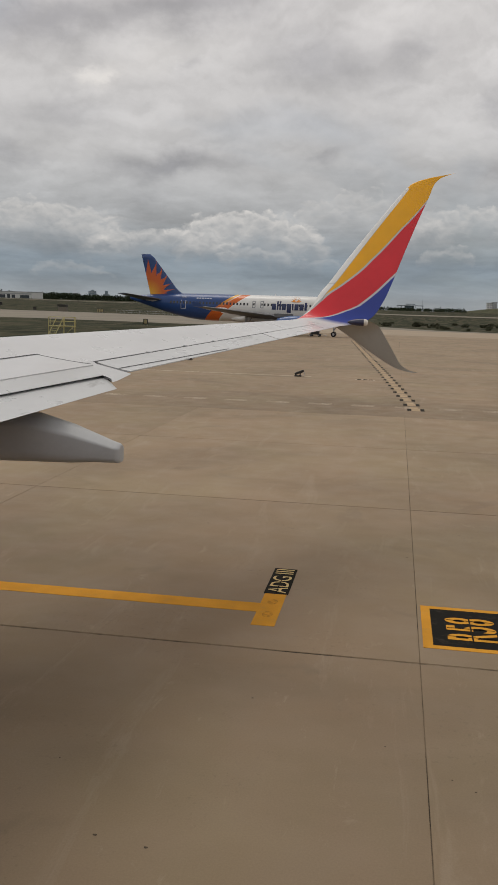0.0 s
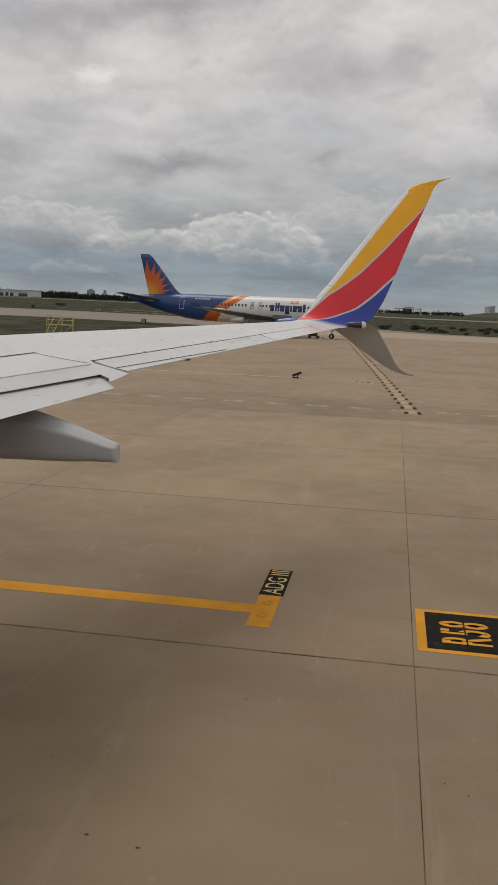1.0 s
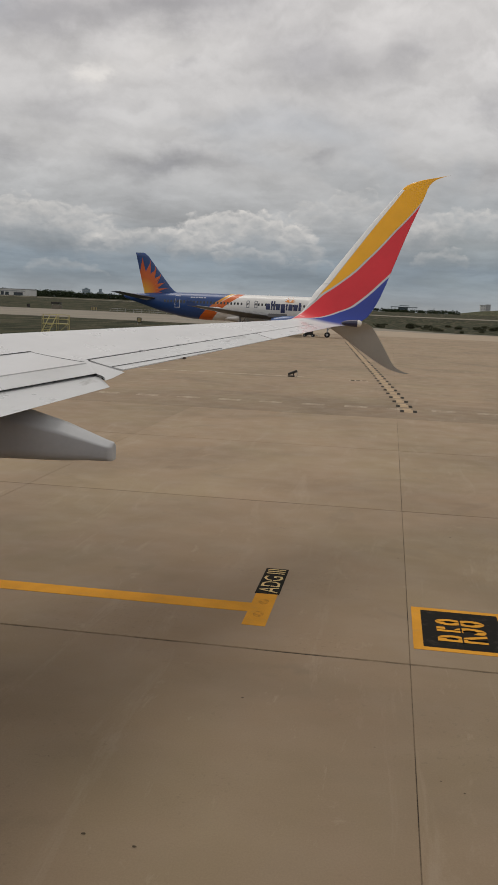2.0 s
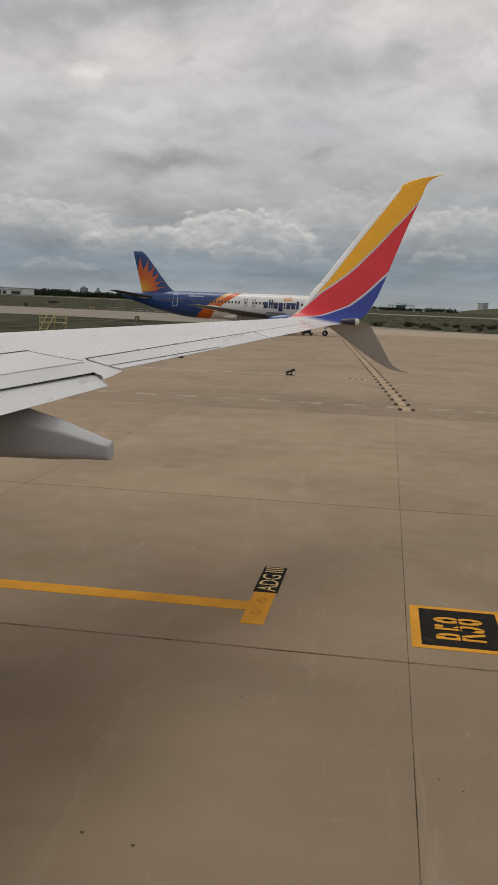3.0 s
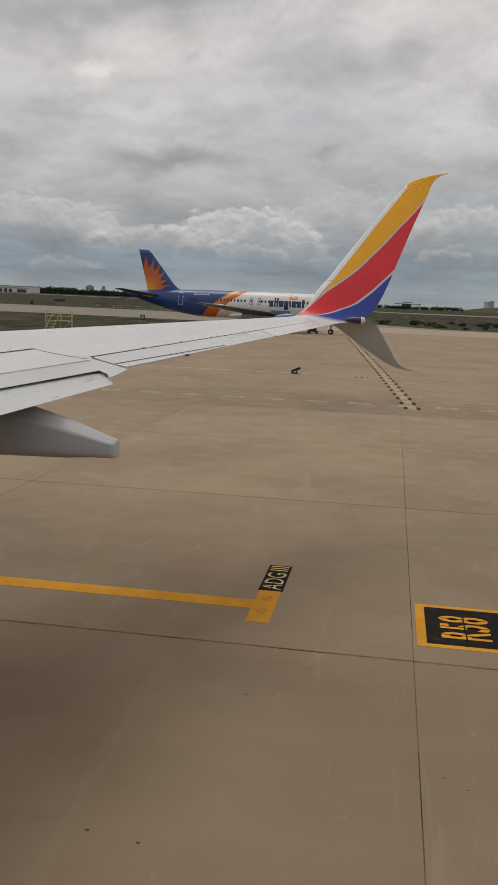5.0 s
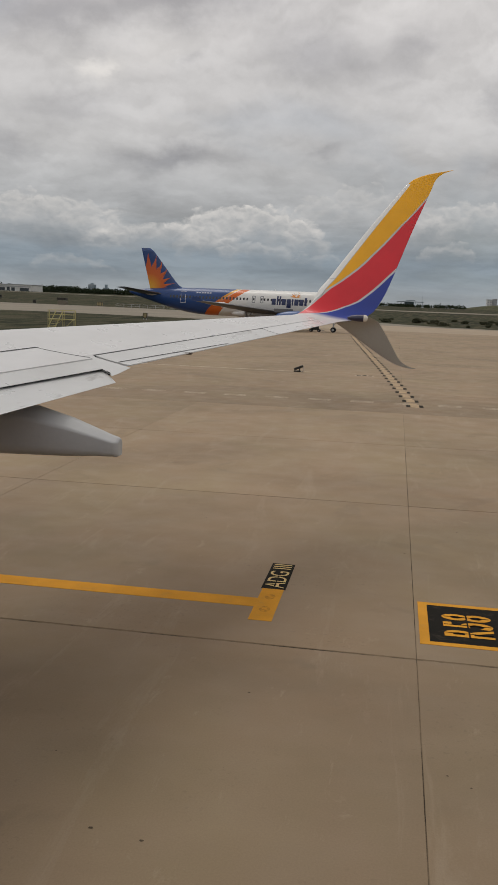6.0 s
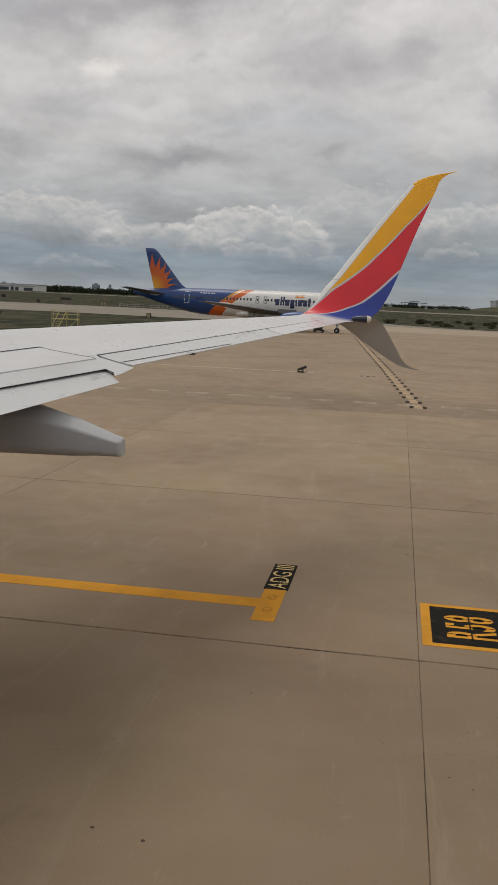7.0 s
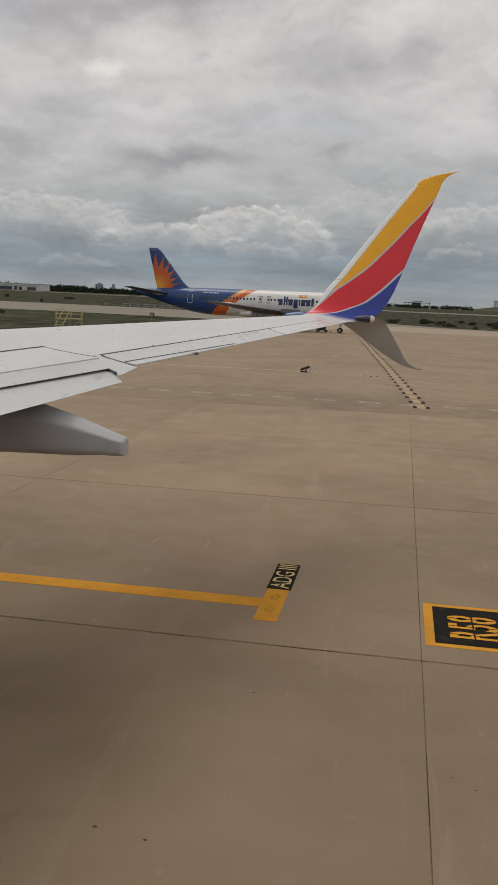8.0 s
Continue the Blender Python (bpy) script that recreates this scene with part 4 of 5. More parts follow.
# hull, behind the window line, and the wheels that carry it
bm = bmesh.new()
rings = []
for x, zc, r in [(-17.5, 3.2, 0.05), (-17, 3.25, 0.8), (-15.5, 3.4, 1.5), (-13, 3.5, 1.86), (-6, 3.5, 1.88), (6, 3.5, 1.88), (12, 3.7, 1.6), (18, 4.3, 0.8), (21, 4.7, 0.2)]:
    rings.append([Vector((x, -2.15 + r * math.cos(a), zc + r * math.sin(a))) for a in [2 * math.pi * i / 32 for i in range(32)]])
part("fuselage", loft(bm, rings), plain("hull_blue_paint", (0.03, 0.05, 0.20), 0.3, coat=0.3), liner, "deep blue rounded fuselage", smooth=True)


def wheel(parent, x, y, r, w):
    bm = bmesh.new()
    prof = [(-w / 2, r * 0.55), (-w / 2, r * 0.88), (-w * 0.32, r), (w * 0.32, r), (w / 2, r * 0.88), (w / 2, r * 0.55)]
    rings = [[Vector((x + q * math.cos(a), y + p, r + q * math.sin(a))) for a in [2 * math.pi * i / 20 for i in range(20)]] for p, q in prof]
    tyre = part("wheel", loft(bm, rings), RUBBER, parent, "black tyre", smooth=False)
    bm = bmesh.new()
    rod(bm, (x, y - w * 0.53, r), (x, y + w * 0.53, r), r * 0.5, 14)
    part("rim", bm, STEEL, tyre, "grey rim")


def leg(parent, x, y, top, r, wr, ww, wheel_gap):
    bm = bmesh.new()
    rod(bm, (x, y, wr), (x, y, top), r, 10)
    rod(bm, (x, y - wheel_gap, wr), (x, y + wheel_gap, wr), r * 0.7, 8)
    rod(bm, (x, y, wr + (top - wr) * 0.35), (x + 0.9 * (1 if top < 3 else 1), y, top), r * 0.6, 8)
    part("landing_gear_leg", bm, STEEL, parent, "grey steel leg")
    for s in (-1, 1):
        wheel(parent, x, y + s * wheel_gap, wr, ww)


leg(liner, -5.2, 0.55, 2.3, 0.10, 0.56, 0.40, 0.43)
leg(liner, -5.2, -4.85, 2.3, 0.10, 0.56, 0.40, 0.43)
leg(liner, -15.0, -2.15, 2.0, 0.07, 0.34, 0.2, 0.2)


# ---- the parked jet ----
ABLUE, AORANGE, AYELLOW, ANAVY = (0.022, 0.062, 0.205), (0.62, 0.13, 0.02), (0.75, 0.42, 0.05), (0.02, 0.03, 0.10)


def make_jet_paint():
    """White forward, blue aft, parted by a slanting orange and yellow sweep."""
    m, nt, b = shader("parked_jet_livery", 0.30, 0.0, 0.05)
    b.inputs["Specular IOR Level"].default_value = 0.35
    v = local(nt)
    sp = nt.nodes.new("ShaderNodeSeparateXYZ")
    nt.links.new(v, sp.inputs[0])
    rise = math_node(nt, "SUBTRACT", sp.outputs[2], 1.8)
    bend = math_node(nt, "MULTIPLY", math_node(nt, "MULTIPLY", rise, rise), 0.105)
    along = math_node(nt, "SUBTRACT", sp.outputs[0], math_node(nt, "ADD", math_node(nt, "MULTIPLY", rise, 0.80), bend))

    def after(at):
        return math_node(nt, "MULTIPLY", math_node(nt, "SUBTRACT", along, at), 30.0, clamp=True)

    high = math_node(nt, "MULTIPLY", math_node(nt, "SUBTRACT", rise, 2.0), 0.5, clamp=True)
    c = mix(nt, after(-20.1), ABLUE, AORANGE)
    c = mix(nt, math_node(nt, "MULTIPLY", math_node(nt, "MULTIPLY", after(-20.1), math_node(nt, "SUBTRACT", 1.0, after(-19.5))), high), c, AYELLOW)
    slit = math_node(nt, "MULTIPLY", math_node(nt, "MULTIPLY", after(-19.5), math_node(nt, "SUBTRACT", 1.0, after(-19.22))), high)
    c = mix(nt, slit, c, (0.70, 0.66, 0.60))
    c = mix(nt, after(-17.9), c, (0.74, 0.73, 0.71))
    c = mix(nt, 1.0, c, ramp(nt, [(0.3, 0.93), (0.7, 1.05)], noise_tex(nt, mapping(nt, v, (0.25, 1, 1)), 1.2, 5)), "MULTIPLY")
    nt.links.new(c, b.inputs["Base Color"])
    return m


def make_fin_paint():
    """Blue fin with a sunburst that fades from yellow at its heart to orange at the points."""
    m, nt, b = shader("sunburst_paint", 0.32, 0.0, 0.3)
    v = local(nt)
    d = nt.nodes.new("ShaderNodeVectorMath")
    d.operation = "DISTANCE"
    nt.links.new(v, d.inputs[0])
    d.inputs[1].default_value = (-29.3, 0, 5.7)
    c = ramp(nt, [(0.0, AYELLOW), (0.16, (0.74, 0.33, 0.03)), (0.40, (0.62, 0.13, 0.02)), (1.0, (0.50, 0.075, 0.03))], math_node(nt, "MULTIPLY", d.outputs["Value"], 0.18))
    nt.links.new(c, b.inputs["Base Color"])
    return m


JET = make_jet_paint()
JETBLUE = plain("jet_blue_paint", ABLUE, 0.30, coat=0.12, vary=0.06, scale=0.6, grain=6)
SUNBURST = make_fin_paint()
JETGREY = plain("jet_wing_grey", (0.13, 0.133, 0.138), 0.55, coat=0.0, vary=0.07, scale=0.5, grain=5)
TAILGREY = plain("jet_tailplane_dark", (0.05, 0.055, 0.07), 0.45, coat=0.1, vary=0.07, scale=0.5, grain=5)
JETWHITE = plain("jet_white_paint", (0.72, 0.71, 0.70), 0.35, coat=0.2, vary=0.05, scale=0.6, grain=5)
NAVY = plain("navy_lettering", ANAVY, 0.35, vary=0.05)
GLASSDARK = plain("dark_cabin_glass", (0.02, 0.022, 0.026), 0.12, coat=0.5, vary=0.1)
LINE = plain("door_outline_grey", (0.20, 0.21, 0.23), 0.5, vary=0.05)
PALELINE = plain("door_outline_pale", (0.52, 0.54, 0.60), 0.5, vary=0.05)

jet = thing("passenger_jet", (-9.3, 134.0, lie(-9.3, 134.0)), -4.0, "parked passenger jet, white nose, blue tail with orange sunburst", "airplane")
HULL = [(5.07, 3.32, 0.03), (4.98, 3.33, 0.28), (4.7, 3.36, 0.58), (4.2, 3.42, 0.93), (3.5, 3.52, 1.28), (2.6, 3.64, 1.60), (1.5, 3.76, 1.83), (0.3, 3.83, 1.95), (-1.5, 3.85, 2.0), (-8, 3.85, 2.0), (-14, 3.85, 2.0), (-19, 3.86, 2.0), (-21, 3.90, 1.96), (-23, 4.01, 1.82), (-25, 4.19, 1.59), (-27, 4.41, 1.28), (-29, 4.64, 0.93), (-30.8, 4.84, 0.60), (-32, 4.96, 0.36), (-32.5, 5.0, 0.20)]


def hull_at(x):
    for (xa, za, ra), (xb2, zb, rb) in zip(HULL, HULL[1:]):
        if xa >= x >= xb2:
            f = (xa - x) / (xa - xb2)
            return za + (zb - za) * f, ra + (rb - ra) * f
    return HULL[-1][1:]


bm = bmesh.new()
loft(bm, [[Vector((x, 0.985 * r * math.cos(a), zc + 1.02 * r * math.sin(a))) for a in [2 * math.pi * i / 36 for i in range(36)]] for x, zc, r in HULL])
part("fuselage", bm, JET, jet, "white and blue fuselage with an orange sweep", smooth=True)


def on_hull(x, z, out=0.0):
    """A point on the hull's near side."""
    zc, r = hull_at(x)
    y = -0.985 * r * math.sqrt(max(0.0, 1 - ((z - zc) / (1.02 * r)) ** 2))
    n = Vector((0, y / (0.985 * r) ** 2, (z - zc) / (1.02 * r) ** 2)).normalized()
    return Vector((x, y, z)) + n * out


def patch(bm, x0, x1, z0, z1, out=0.02, nx=1, nz=3):
    g = [[bm.verts.new(on_hull(x0 + (x1 - x0) * i / nx, z0 + (z1 - z0) * j / nz, out)) for j in range(nz + 1)] for i in range(nx + 1)]
    for i in range(nx):
        for j in range(nz):
            bm.faces.new((g[i][j], g[i + 1][j], g[i + 1][j + 1], g[i][j + 1]))
    return bm


def frame_on_hull(bm, x0, x1, z0, z1, w=0.07):
    patch(bm, x0, x0 + w, z0, z1)
    patch(bm, x1 - w, x1, z0, z1)
    patch(bm, x0 + w, x1 - w, z0, z0 + w, nz=1)
    patch(bm, x0 + w, x1 - w, z1 - w, z1, nz=1)
    return bm


x = -3.4
while x > -25.5:
    if not (-12.6 < x < -10.4):
        part("cabin_window", patch(bmesh.new(), x - 0.13, x + 0.13, 4.30, 4.66, 0.015, 1, 2), GLASSDARK, jet)
    x -= 0.533
for x0, x1, z0, z1, mat in ((1.0, 1.85, 3.35, 5.2, LINE), (-23.6, -22.75, 3.55, 5.35, PALELINE), (-11.0, -10.5, 3.95, 5.0, LINE), (-12.25, -11.75, 3.95, 5.0, LINE)):
    part("cabin_door", frame_on_hull(bmesh.new(), x0, x1, z0, z1, 0.09), mat, jet, "outlined cabin door")
    part("cabin_window", patch(bmesh.new(), (x0 + x1) / 2 - 0.1, (x0 + x1) / 2 + 0.1, 4.35, 4.65, 0.015), GLASSDARK, jet)
# cockpit glass
for a, b2, z0, z1 in ((2.15, 2.62, 4.42, 4.92), (2.70, 3.15, 4.40, 4.86), (3.22, 3.68, 4.36, 4.72)):
    part("cockpit_window", patch(bmesh.new(), a, b2, z0, z1, 0.02, 2, 2), GLASSDARK, jet, "dark cockpit pane")
# lettering block on the side as plain navy bars, and a registration as small bars
bar_x = -9.2
for w, hgt, low in ((0.62, 0.90, 0), (0.24, 1.28, 0), (0.24, 1.28, 0), (0.62, 0.90, 0), (0.64, 1.28, -0.38), (0.24, 0.90, 0), (0.62, 0.90, 0), (0.62, 0.90, 0), (0.36, 1.15, 0)):
    part("name_bar", patch(bmesh.new(), bar_x, bar_x + w, 3.78 + low, 3.78 + low + hgt, 0.03, 1, 4), NAVY, jet)
    bar_x += w + 0.14
for k in range(6):
    part("registration_bar", patch(bmesh.new(), -21.1 + k * 0.42, -20.82 + k * 0.42, 5.08, 5.26, 0.02, 1, 1), PALELINE, jet)


def star(bm, centre, r0, r1, n, a0, a1, put):
    """A fan of pointed rays."""
    pts = []
    for i in range(2 * n + 1):
        a = a0 + (a1 - a0) * i / (2 * n)
        r = r1 if i % 2 else r0
        pts.append((centre[0] + r * math.cos(a), centre[1] + r * math.sin(a)))
    c = bm.verts.new(put(*centre))
    ring = [bm.verts.new(put(*p)) for p in pts]
    for a, b2 in zip(ring, ring[1:]):
        bm.faces.new((c, a, b2))
    return bm


part("sun_emblem", star(bmesh.new(), (-5.6, 4.95), 0.45, 0.85, 8, 0.0, math.pi, lambda x, z: on_hull(x, z, 0.03)), plain("emblem_orange", (0.70, 0.26, 0.03), 0.35, vary=0.05), jet, "small orange sun emblem")


def surface(bm, root, tip, tc, side):
    """A flying surface: root and tip as (lead x, trail x, y, z)."""
    rings = []
    for xl, xt, y, z in (root, tip):
        c = xl - xt
        top, bot = [], []
        for k in range(9):
            u = 0.5 - 0.5 * math.cos(math.pi * k / 8)
            t = 5 * tc * c * (0.2969 * math.sqrt(u) - 0.126 * u - 0.3516 * u * u + 0.2843 * u ** 3 - 0.1015 * u ** 4)
            top.append(Vector((xl - u * c, y * side, z + t)))
            bot.append(Vector((xl - u * c, y * side, z - t * 0.8)))
        rings.append(top + bot[::-1][1:-1])
    return loft(bm, rings)


for side in (-1, 1):
    w = sharp(part("jet_wing", surface(bmesh.new(), (-5.6, -13.2, 0.8, 2.55), (-15.4, -17.0, 17.0, 3.95), 0.12, side), JETGREY, jet, "grey swept wing"))
    bm = bmesh.new()
    loft(bm, [[Vector((-15.5 - k * 0.6 + dx, side * (17.0 + 0.06 * k), 3.95 + 0.55 * k + dz)) for dx, dz in ((0.0, 0), (-0.7, 0.03), (-1.5 + 0.6 * k, 0), (-0.7, -0.03))] for k in (0, 1)])
    part("wing_tip_fence", bm, JETBLUE, w)
    for q in (6.6, 11.0):
        bm = bmesh.new()
        xr = -13.2 - (q - 0.8) / 16.2 * 3.8
        loft(bm, [[Vector((xr + a, side * (q + r * math.cos(t)), 2.62 + q * 0.1 - 0.10 + 1.2 * r * math.sin(t))) for t in [2 * math.pi * i / 10 for i in range(10)]] for a, r in ((2.4, 0.02), (1.4, 0.24), (0.2, 0.22), (-1.2, 0.03))])
        part("flap_track_fairing", bm, JETWHITE, w, smooth=True)
    bm = bmesh.new()
    prof = [(-3.9, 0.90), (-3.75, 1.10), (-4.4, 1.22), (-5.6, 1.20), (-7.0, 0.95), (-7.5, 0.78), (-7.5, 0.6), (-8.6, 0.15)]
    loft(bm, [[Vector((x, side * 5.75 + r * math.cos(a), 1.80 + r * math.sin(a))) for a in [2 * math.pi * i / 24 for i in range(24)]] for x, r in prof])
    e = part("engine", bm, plain("engine_blue_paint", (0.04, 0.10, 0.28), 0.35, coat=0.2), jet, "blue engine nacelle", smooth=True)
    bm = bmesh.new()
    box(bm, -8.0, -5.2, side * 5.75 - 0.12, side * 5.75 + 0.12, 2.7, 3.25, 0.05)
    part("pylon", bm, JETGREY, e)
    bm = bmesh.new()
    loft(bm, [[Vector((x, side * (0.75 + 0.75 * k), 4.76 + 0.10 * k + dz)) for x, dz in ((-26.6 - 0.5 * k, 0), (-28.4, 0.36 - 0.12 * k), (-30.2, 0), (-28.4, -0.36 + 0.12 * k))] for k in (0, 1)])
    part("tailplane_root", bm, JETWHITE, jet, "pale root fairing")
    sharp(part("tailplane", surface(bmesh.new(), (-26.4, -30.4, 0.5, 4.72), (-30.6, -32.3, 6.2, 5.55), 0.11, side), TAILGREY, jet, "dark grey tailplane"))
bm = bmesh.new()
loft(bm, [[Vector((x, ry * math.cos(a), 2.25 + rz * math.sin(a))) for a in [2 * math.pi * i / 16 for i in range(16)]] for x, ry, rz in ((-4.2, 0.3, 0.1), (-5.5, 1.7, 0.5), (-8, 2.15, 0.72), (-13, 2.15, 0.72), (-15, 1.6, 0.5), (-17.0, 0.3, 0.1))])
part("belly_fairing", bm, JETWHITE, jet, "white belly fairing", smooth=True)

# fin: root and tip chords, with a dorsal fillet
FIN_TOP = 11.75


def fin_edge(z):
    """Front and rear x of the fin at height z."""
    f = (z - 5.4) / (FIN_TOP - 5.4)
    front = -23.9 + (-29.0 + 23.9) * f + 0.0
    if z < 6.3:
        front += (6.3 - z) * 0.9
    return front, -29.1 - 1.6 * f


bm = bmesh.new()
rings = []
for k in range(13):
    z = 5.0 + (FIN_TOP - 5.0) * k / 12
    xl, xt = fin_edge(z)
    c = xl - xt
    if k == 12:
        xl -= 0.25
    ring_t, ring_b = [], []
    for i in range(9):
        u = 0.5 - 0.5 * math.cos(math.pi * i / 8)
        t = 5 * 0.08 * c * (0.2969 * math.sqrt(u) - 0.126 * u - 0.3516 * u * u + 0.2843 * u ** 3 - 0.1015 * u ** 4)
        ring_t.append(Vector((xl - u * (xl - xt), -t, z)))
        ring_b.append(Vector((xl - u * (xl - xt), t, z)))
    rings.append(ring_t + ring_b[::-1][1:-1])
fin = part("fin", loft(bm, rings), JETBLUE, jet, "tall blue tail fin", smooth=True)


def on_fin(x, z):
    z = min(max(z, 5.45), FIN_TOP - 0.05)
    xl, xt = fin_edge(z)
    x = min(max(x, xt + 0.02), xl - 0.02)
    u = (xl - x) / (xl - xt)
    t = 5 * 0.08 * (xl - xt) * (0.2969 * math.sqrt(max(u, 0)) - 0.126 * u - 0.3516 * u * u + 0.2843 * u ** 3 - 0.1015 * u ** 4)
    return Vector((x, -t - 0.03, z))


# ray tips and the notches between them, by angle round the sun's heart near the fin's rear root
heart = (-29.2, 5.55)
rays = [(0.02, 4.6), (0.10, 2.35), (0.22, 4.2), (0.32, 2.4), (0.47, 4.15), (0.60, 2.6), (0.78, 4.35), (0.92, 2.85), (1.08, 4.75), (1.22, 3.05), (1.36, 5.3), (1.50, 3.3), (1.64, 5.45), (1.80, 3.3), (1.92, 4.6)]
bm = bmesh.new()
N = 8
grid = []
for a, r in rays:
    grid.append([bm.verts.new(on_fin(heart[0] + r * f / N * math.cos(a), heart[1] + r * f / N * math.sin(a))) for f in range(1, N + 1)])
for g, h in zip(grid, grid[1:]):
    for i in range(N - 1):
        bm.faces.new((g[i], g[i + 1], h[i + 1], h[i]))
c = bm.verts.new(on_fin(*heart))
for g, h in zip(grid, grid[1:]):
    bm.faces.new((c, g[0], h[0]))
part("sunburst", bm, SUNBURST, fin, "orange and yellow sunburst")
part("antenna", rod(bmesh.new(), (1.6, 0, 5.55), (1.4, 0, 6.15), 0.05, 6, 0.02), JETWHITE, jet)
part("antenna", rod(bmesh.new(), (-9, 0, 5.8), (-9.2, 0, 6.2), 0.06, 6, 0.02), JETWHITE, jet)
leg(jet, 0.0, 0.0, 2.1, 0.11, 0.39, 0.22, 0.26)
leg(jet, -12.64, -3.8, 2.6, 0.16, 0.58, 0.42, 0.47)
leg(jet, -12.64, 3.8, 2.6, 0.16, 0.58, 0.42, 0.47)


# ---- things on the apron and in the fields ----
STANDYELLOW = plain("yellow_stand_paint", (0.44, 0.39, 0.17), 0.6, vary=0.12, scale=1.5)
DARKBOX = plain("dark_weathered_plastic", (0.022, 0.020, 0.018), 0.6, vary=0.25, scale=4)
WHITEWALL = plain("white_metal_cladding", (0.66, 0.66, 0.64), 0.6, vary=0.06, scale=0.2, grain=1.0)
ROOFGREY = plain("grey_roof_sheet", (0.40, 0.41, 0.42), 0.6, vary=0.08, scale=0.2, grain=1.0)
# haze of the distance is mixed into the next three colours
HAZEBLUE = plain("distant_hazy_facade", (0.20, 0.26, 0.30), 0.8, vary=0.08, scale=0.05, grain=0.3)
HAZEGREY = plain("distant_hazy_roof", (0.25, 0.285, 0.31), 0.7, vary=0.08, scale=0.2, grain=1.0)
TOWERWIN = plain("hazy_tower_windows", (0.34, 0.36, 0.38), 0.4, vary=0.1)
DARKWIN = plain("dark_window_band", (0.06, 0.07, 0.08), 0.2, vary=0.1)
TREES = plain("dark_foliage", (0.028, 0.038, 0.020), 0.95, vary=0.35, scale=0.35, grain=2.5)
SHRUB = plain("shrub_foliage", (0.058, 0.060, 0.036), 0.95, vary=0.35, scale=1.2, grain=6)
BARK = plain("bark", (0.08, 0.06, 0.045), 0.9, vary=0.2)
HILL = make_grass("far_scrub", (0.050, 0.060, 0.032), (0.075, 0.080, 0.045), (0.13, 0.115, 0.075))


def clumps(bm, centre, rx, rz, n, rng, leaf):
    """Many small leaf tufts filling an uneven crown."""
    cx, cy, cz = centre
    for _ in range(n):
        d = Vector((rng.gauss(0, 1), rng.gauss(0, 1), rng.gauss(0, 1))).normalized() * rng.uniform(0.45, 1.0)
        p = Vector((cx + d.x * rx, cy + d.y * rx, cz + d.z * rz))
        s = leaf * rng.uniform(0.6, 1.4)
        vs = [bm.verts.new(p + Vector((rng.uniform(-s, s), rng.uniform(-s, s), rng.uniform(-s, s)))) for _ in range(4)]
        for tri in ((0, 1, 2), (0, 2, 3), (0, 1, 3), (1, 2, 3)):
            bm.faces.new([vs[i] for i in tri])


rng = random.Random(11)
woods = thing("far_woods", label="dark green line of woods along the far field", category="woods", kind="stuff")
bm = bmesh.new()
x = -620.0
while x < -150:
    f = (x + 620) / 470
    y = rng.uniform(830, 880)
    h = (6.9 - 3.0 * ease((x + 345) / 150)) * rng.uniform(0.88, 1.06) * (1 + 0.10 * math.sin(x * 0.09) + 0.06 * math.sin(x * 0.31))
    clumps(bm, (x, y, lie(x, y) + h * 0.36), h * 0.85, h * 0.60, 70, rng, 0.95)
    x += rng.uniform(0.8, 1.7)
for _ in range(110):
    x = rng.choice((rng.uniform(-60, 25), rng.uniform(-30, 20), rng.uniform(24, 60)))
    y = rng.uniform(800, 860)
    h = rng.uniform(2.0, 4.2) if x < 25 else rng.uniform(2.2, 5.0)
    clumps(bm, (x, y, lie(x, y) + h * 0.3), h * 0.9, h * 0.5, 50, rng, 0.6)
part("foliage", bm, TREES, woods)
bm = bmesh.new()
for k in range(60):
    x, y = -615 + k * 7.7, 850
    rod(bm, (x, y, lie(x, y) - 0.5), (x, y, lie(x, y) + 3), 0.3, 5, 0.15)
part("trunks", bm, BARK, woods)


def shrub(at, w, h, seed):
    ob = thing("shrub", at, 0, "low dark green shrub in the rough grass", "shrub", "shrubs in the grass")
    r = random.Random(seed)
    b1 = bmesh.new()
    clumps(b1, (0, 0, h * 0.45), w / 2, h * 0.5, 110, r, 0.22 * h + 0.08)
    part("crown", b1, SHRUB, ob)
    b1 = bmesh.new()
    for k in range(5):
        rod(b1, (0, 0, -0.15), (r.uniform(-w, w) * 0.3, r.uniform(-w, w) * 0.2, h * 0.6), 0.05, 5, 0.02)
    part("stems", b1, BARK, ob)


SPOTS_OF_SCRUB = [(-3.2, 262, 3.6, 1.2), (6.0, 268, 3.2, 1.5), (21.0, 285, 2.6, 1.0), (26.5, 282, 3.0, 1.1), (31.5, 284, 3.4, 1.1), (35.0, 262, 2.4, 0.8), (24.0, 243, 1.6, 0.6), (12.5, 300, 3.0, 0.8), (41, 290, 4, 1.2), (48, 275, 3, 1.0), (-12, 270, 3.0, 1.1), (17.5, 226, 1.0, 0.6), (-80, 168, 2.2, 0.6)]
scatter = random.Random(3)
for _ in range(18):
    SPOTS_OF_SCRUB.append((scatter.uniform(-8, 62), scatter.uniform(240, 330), scatter.uniform(1.4, 3.6), scatter.uniform(0.4, 0.9)))
for k, (x, y, w, h) in enumerate(SPOTS_OF_SCRUB):
    shrub((x, y, lie(x, y) - 0.12), w, h, 40 + k)

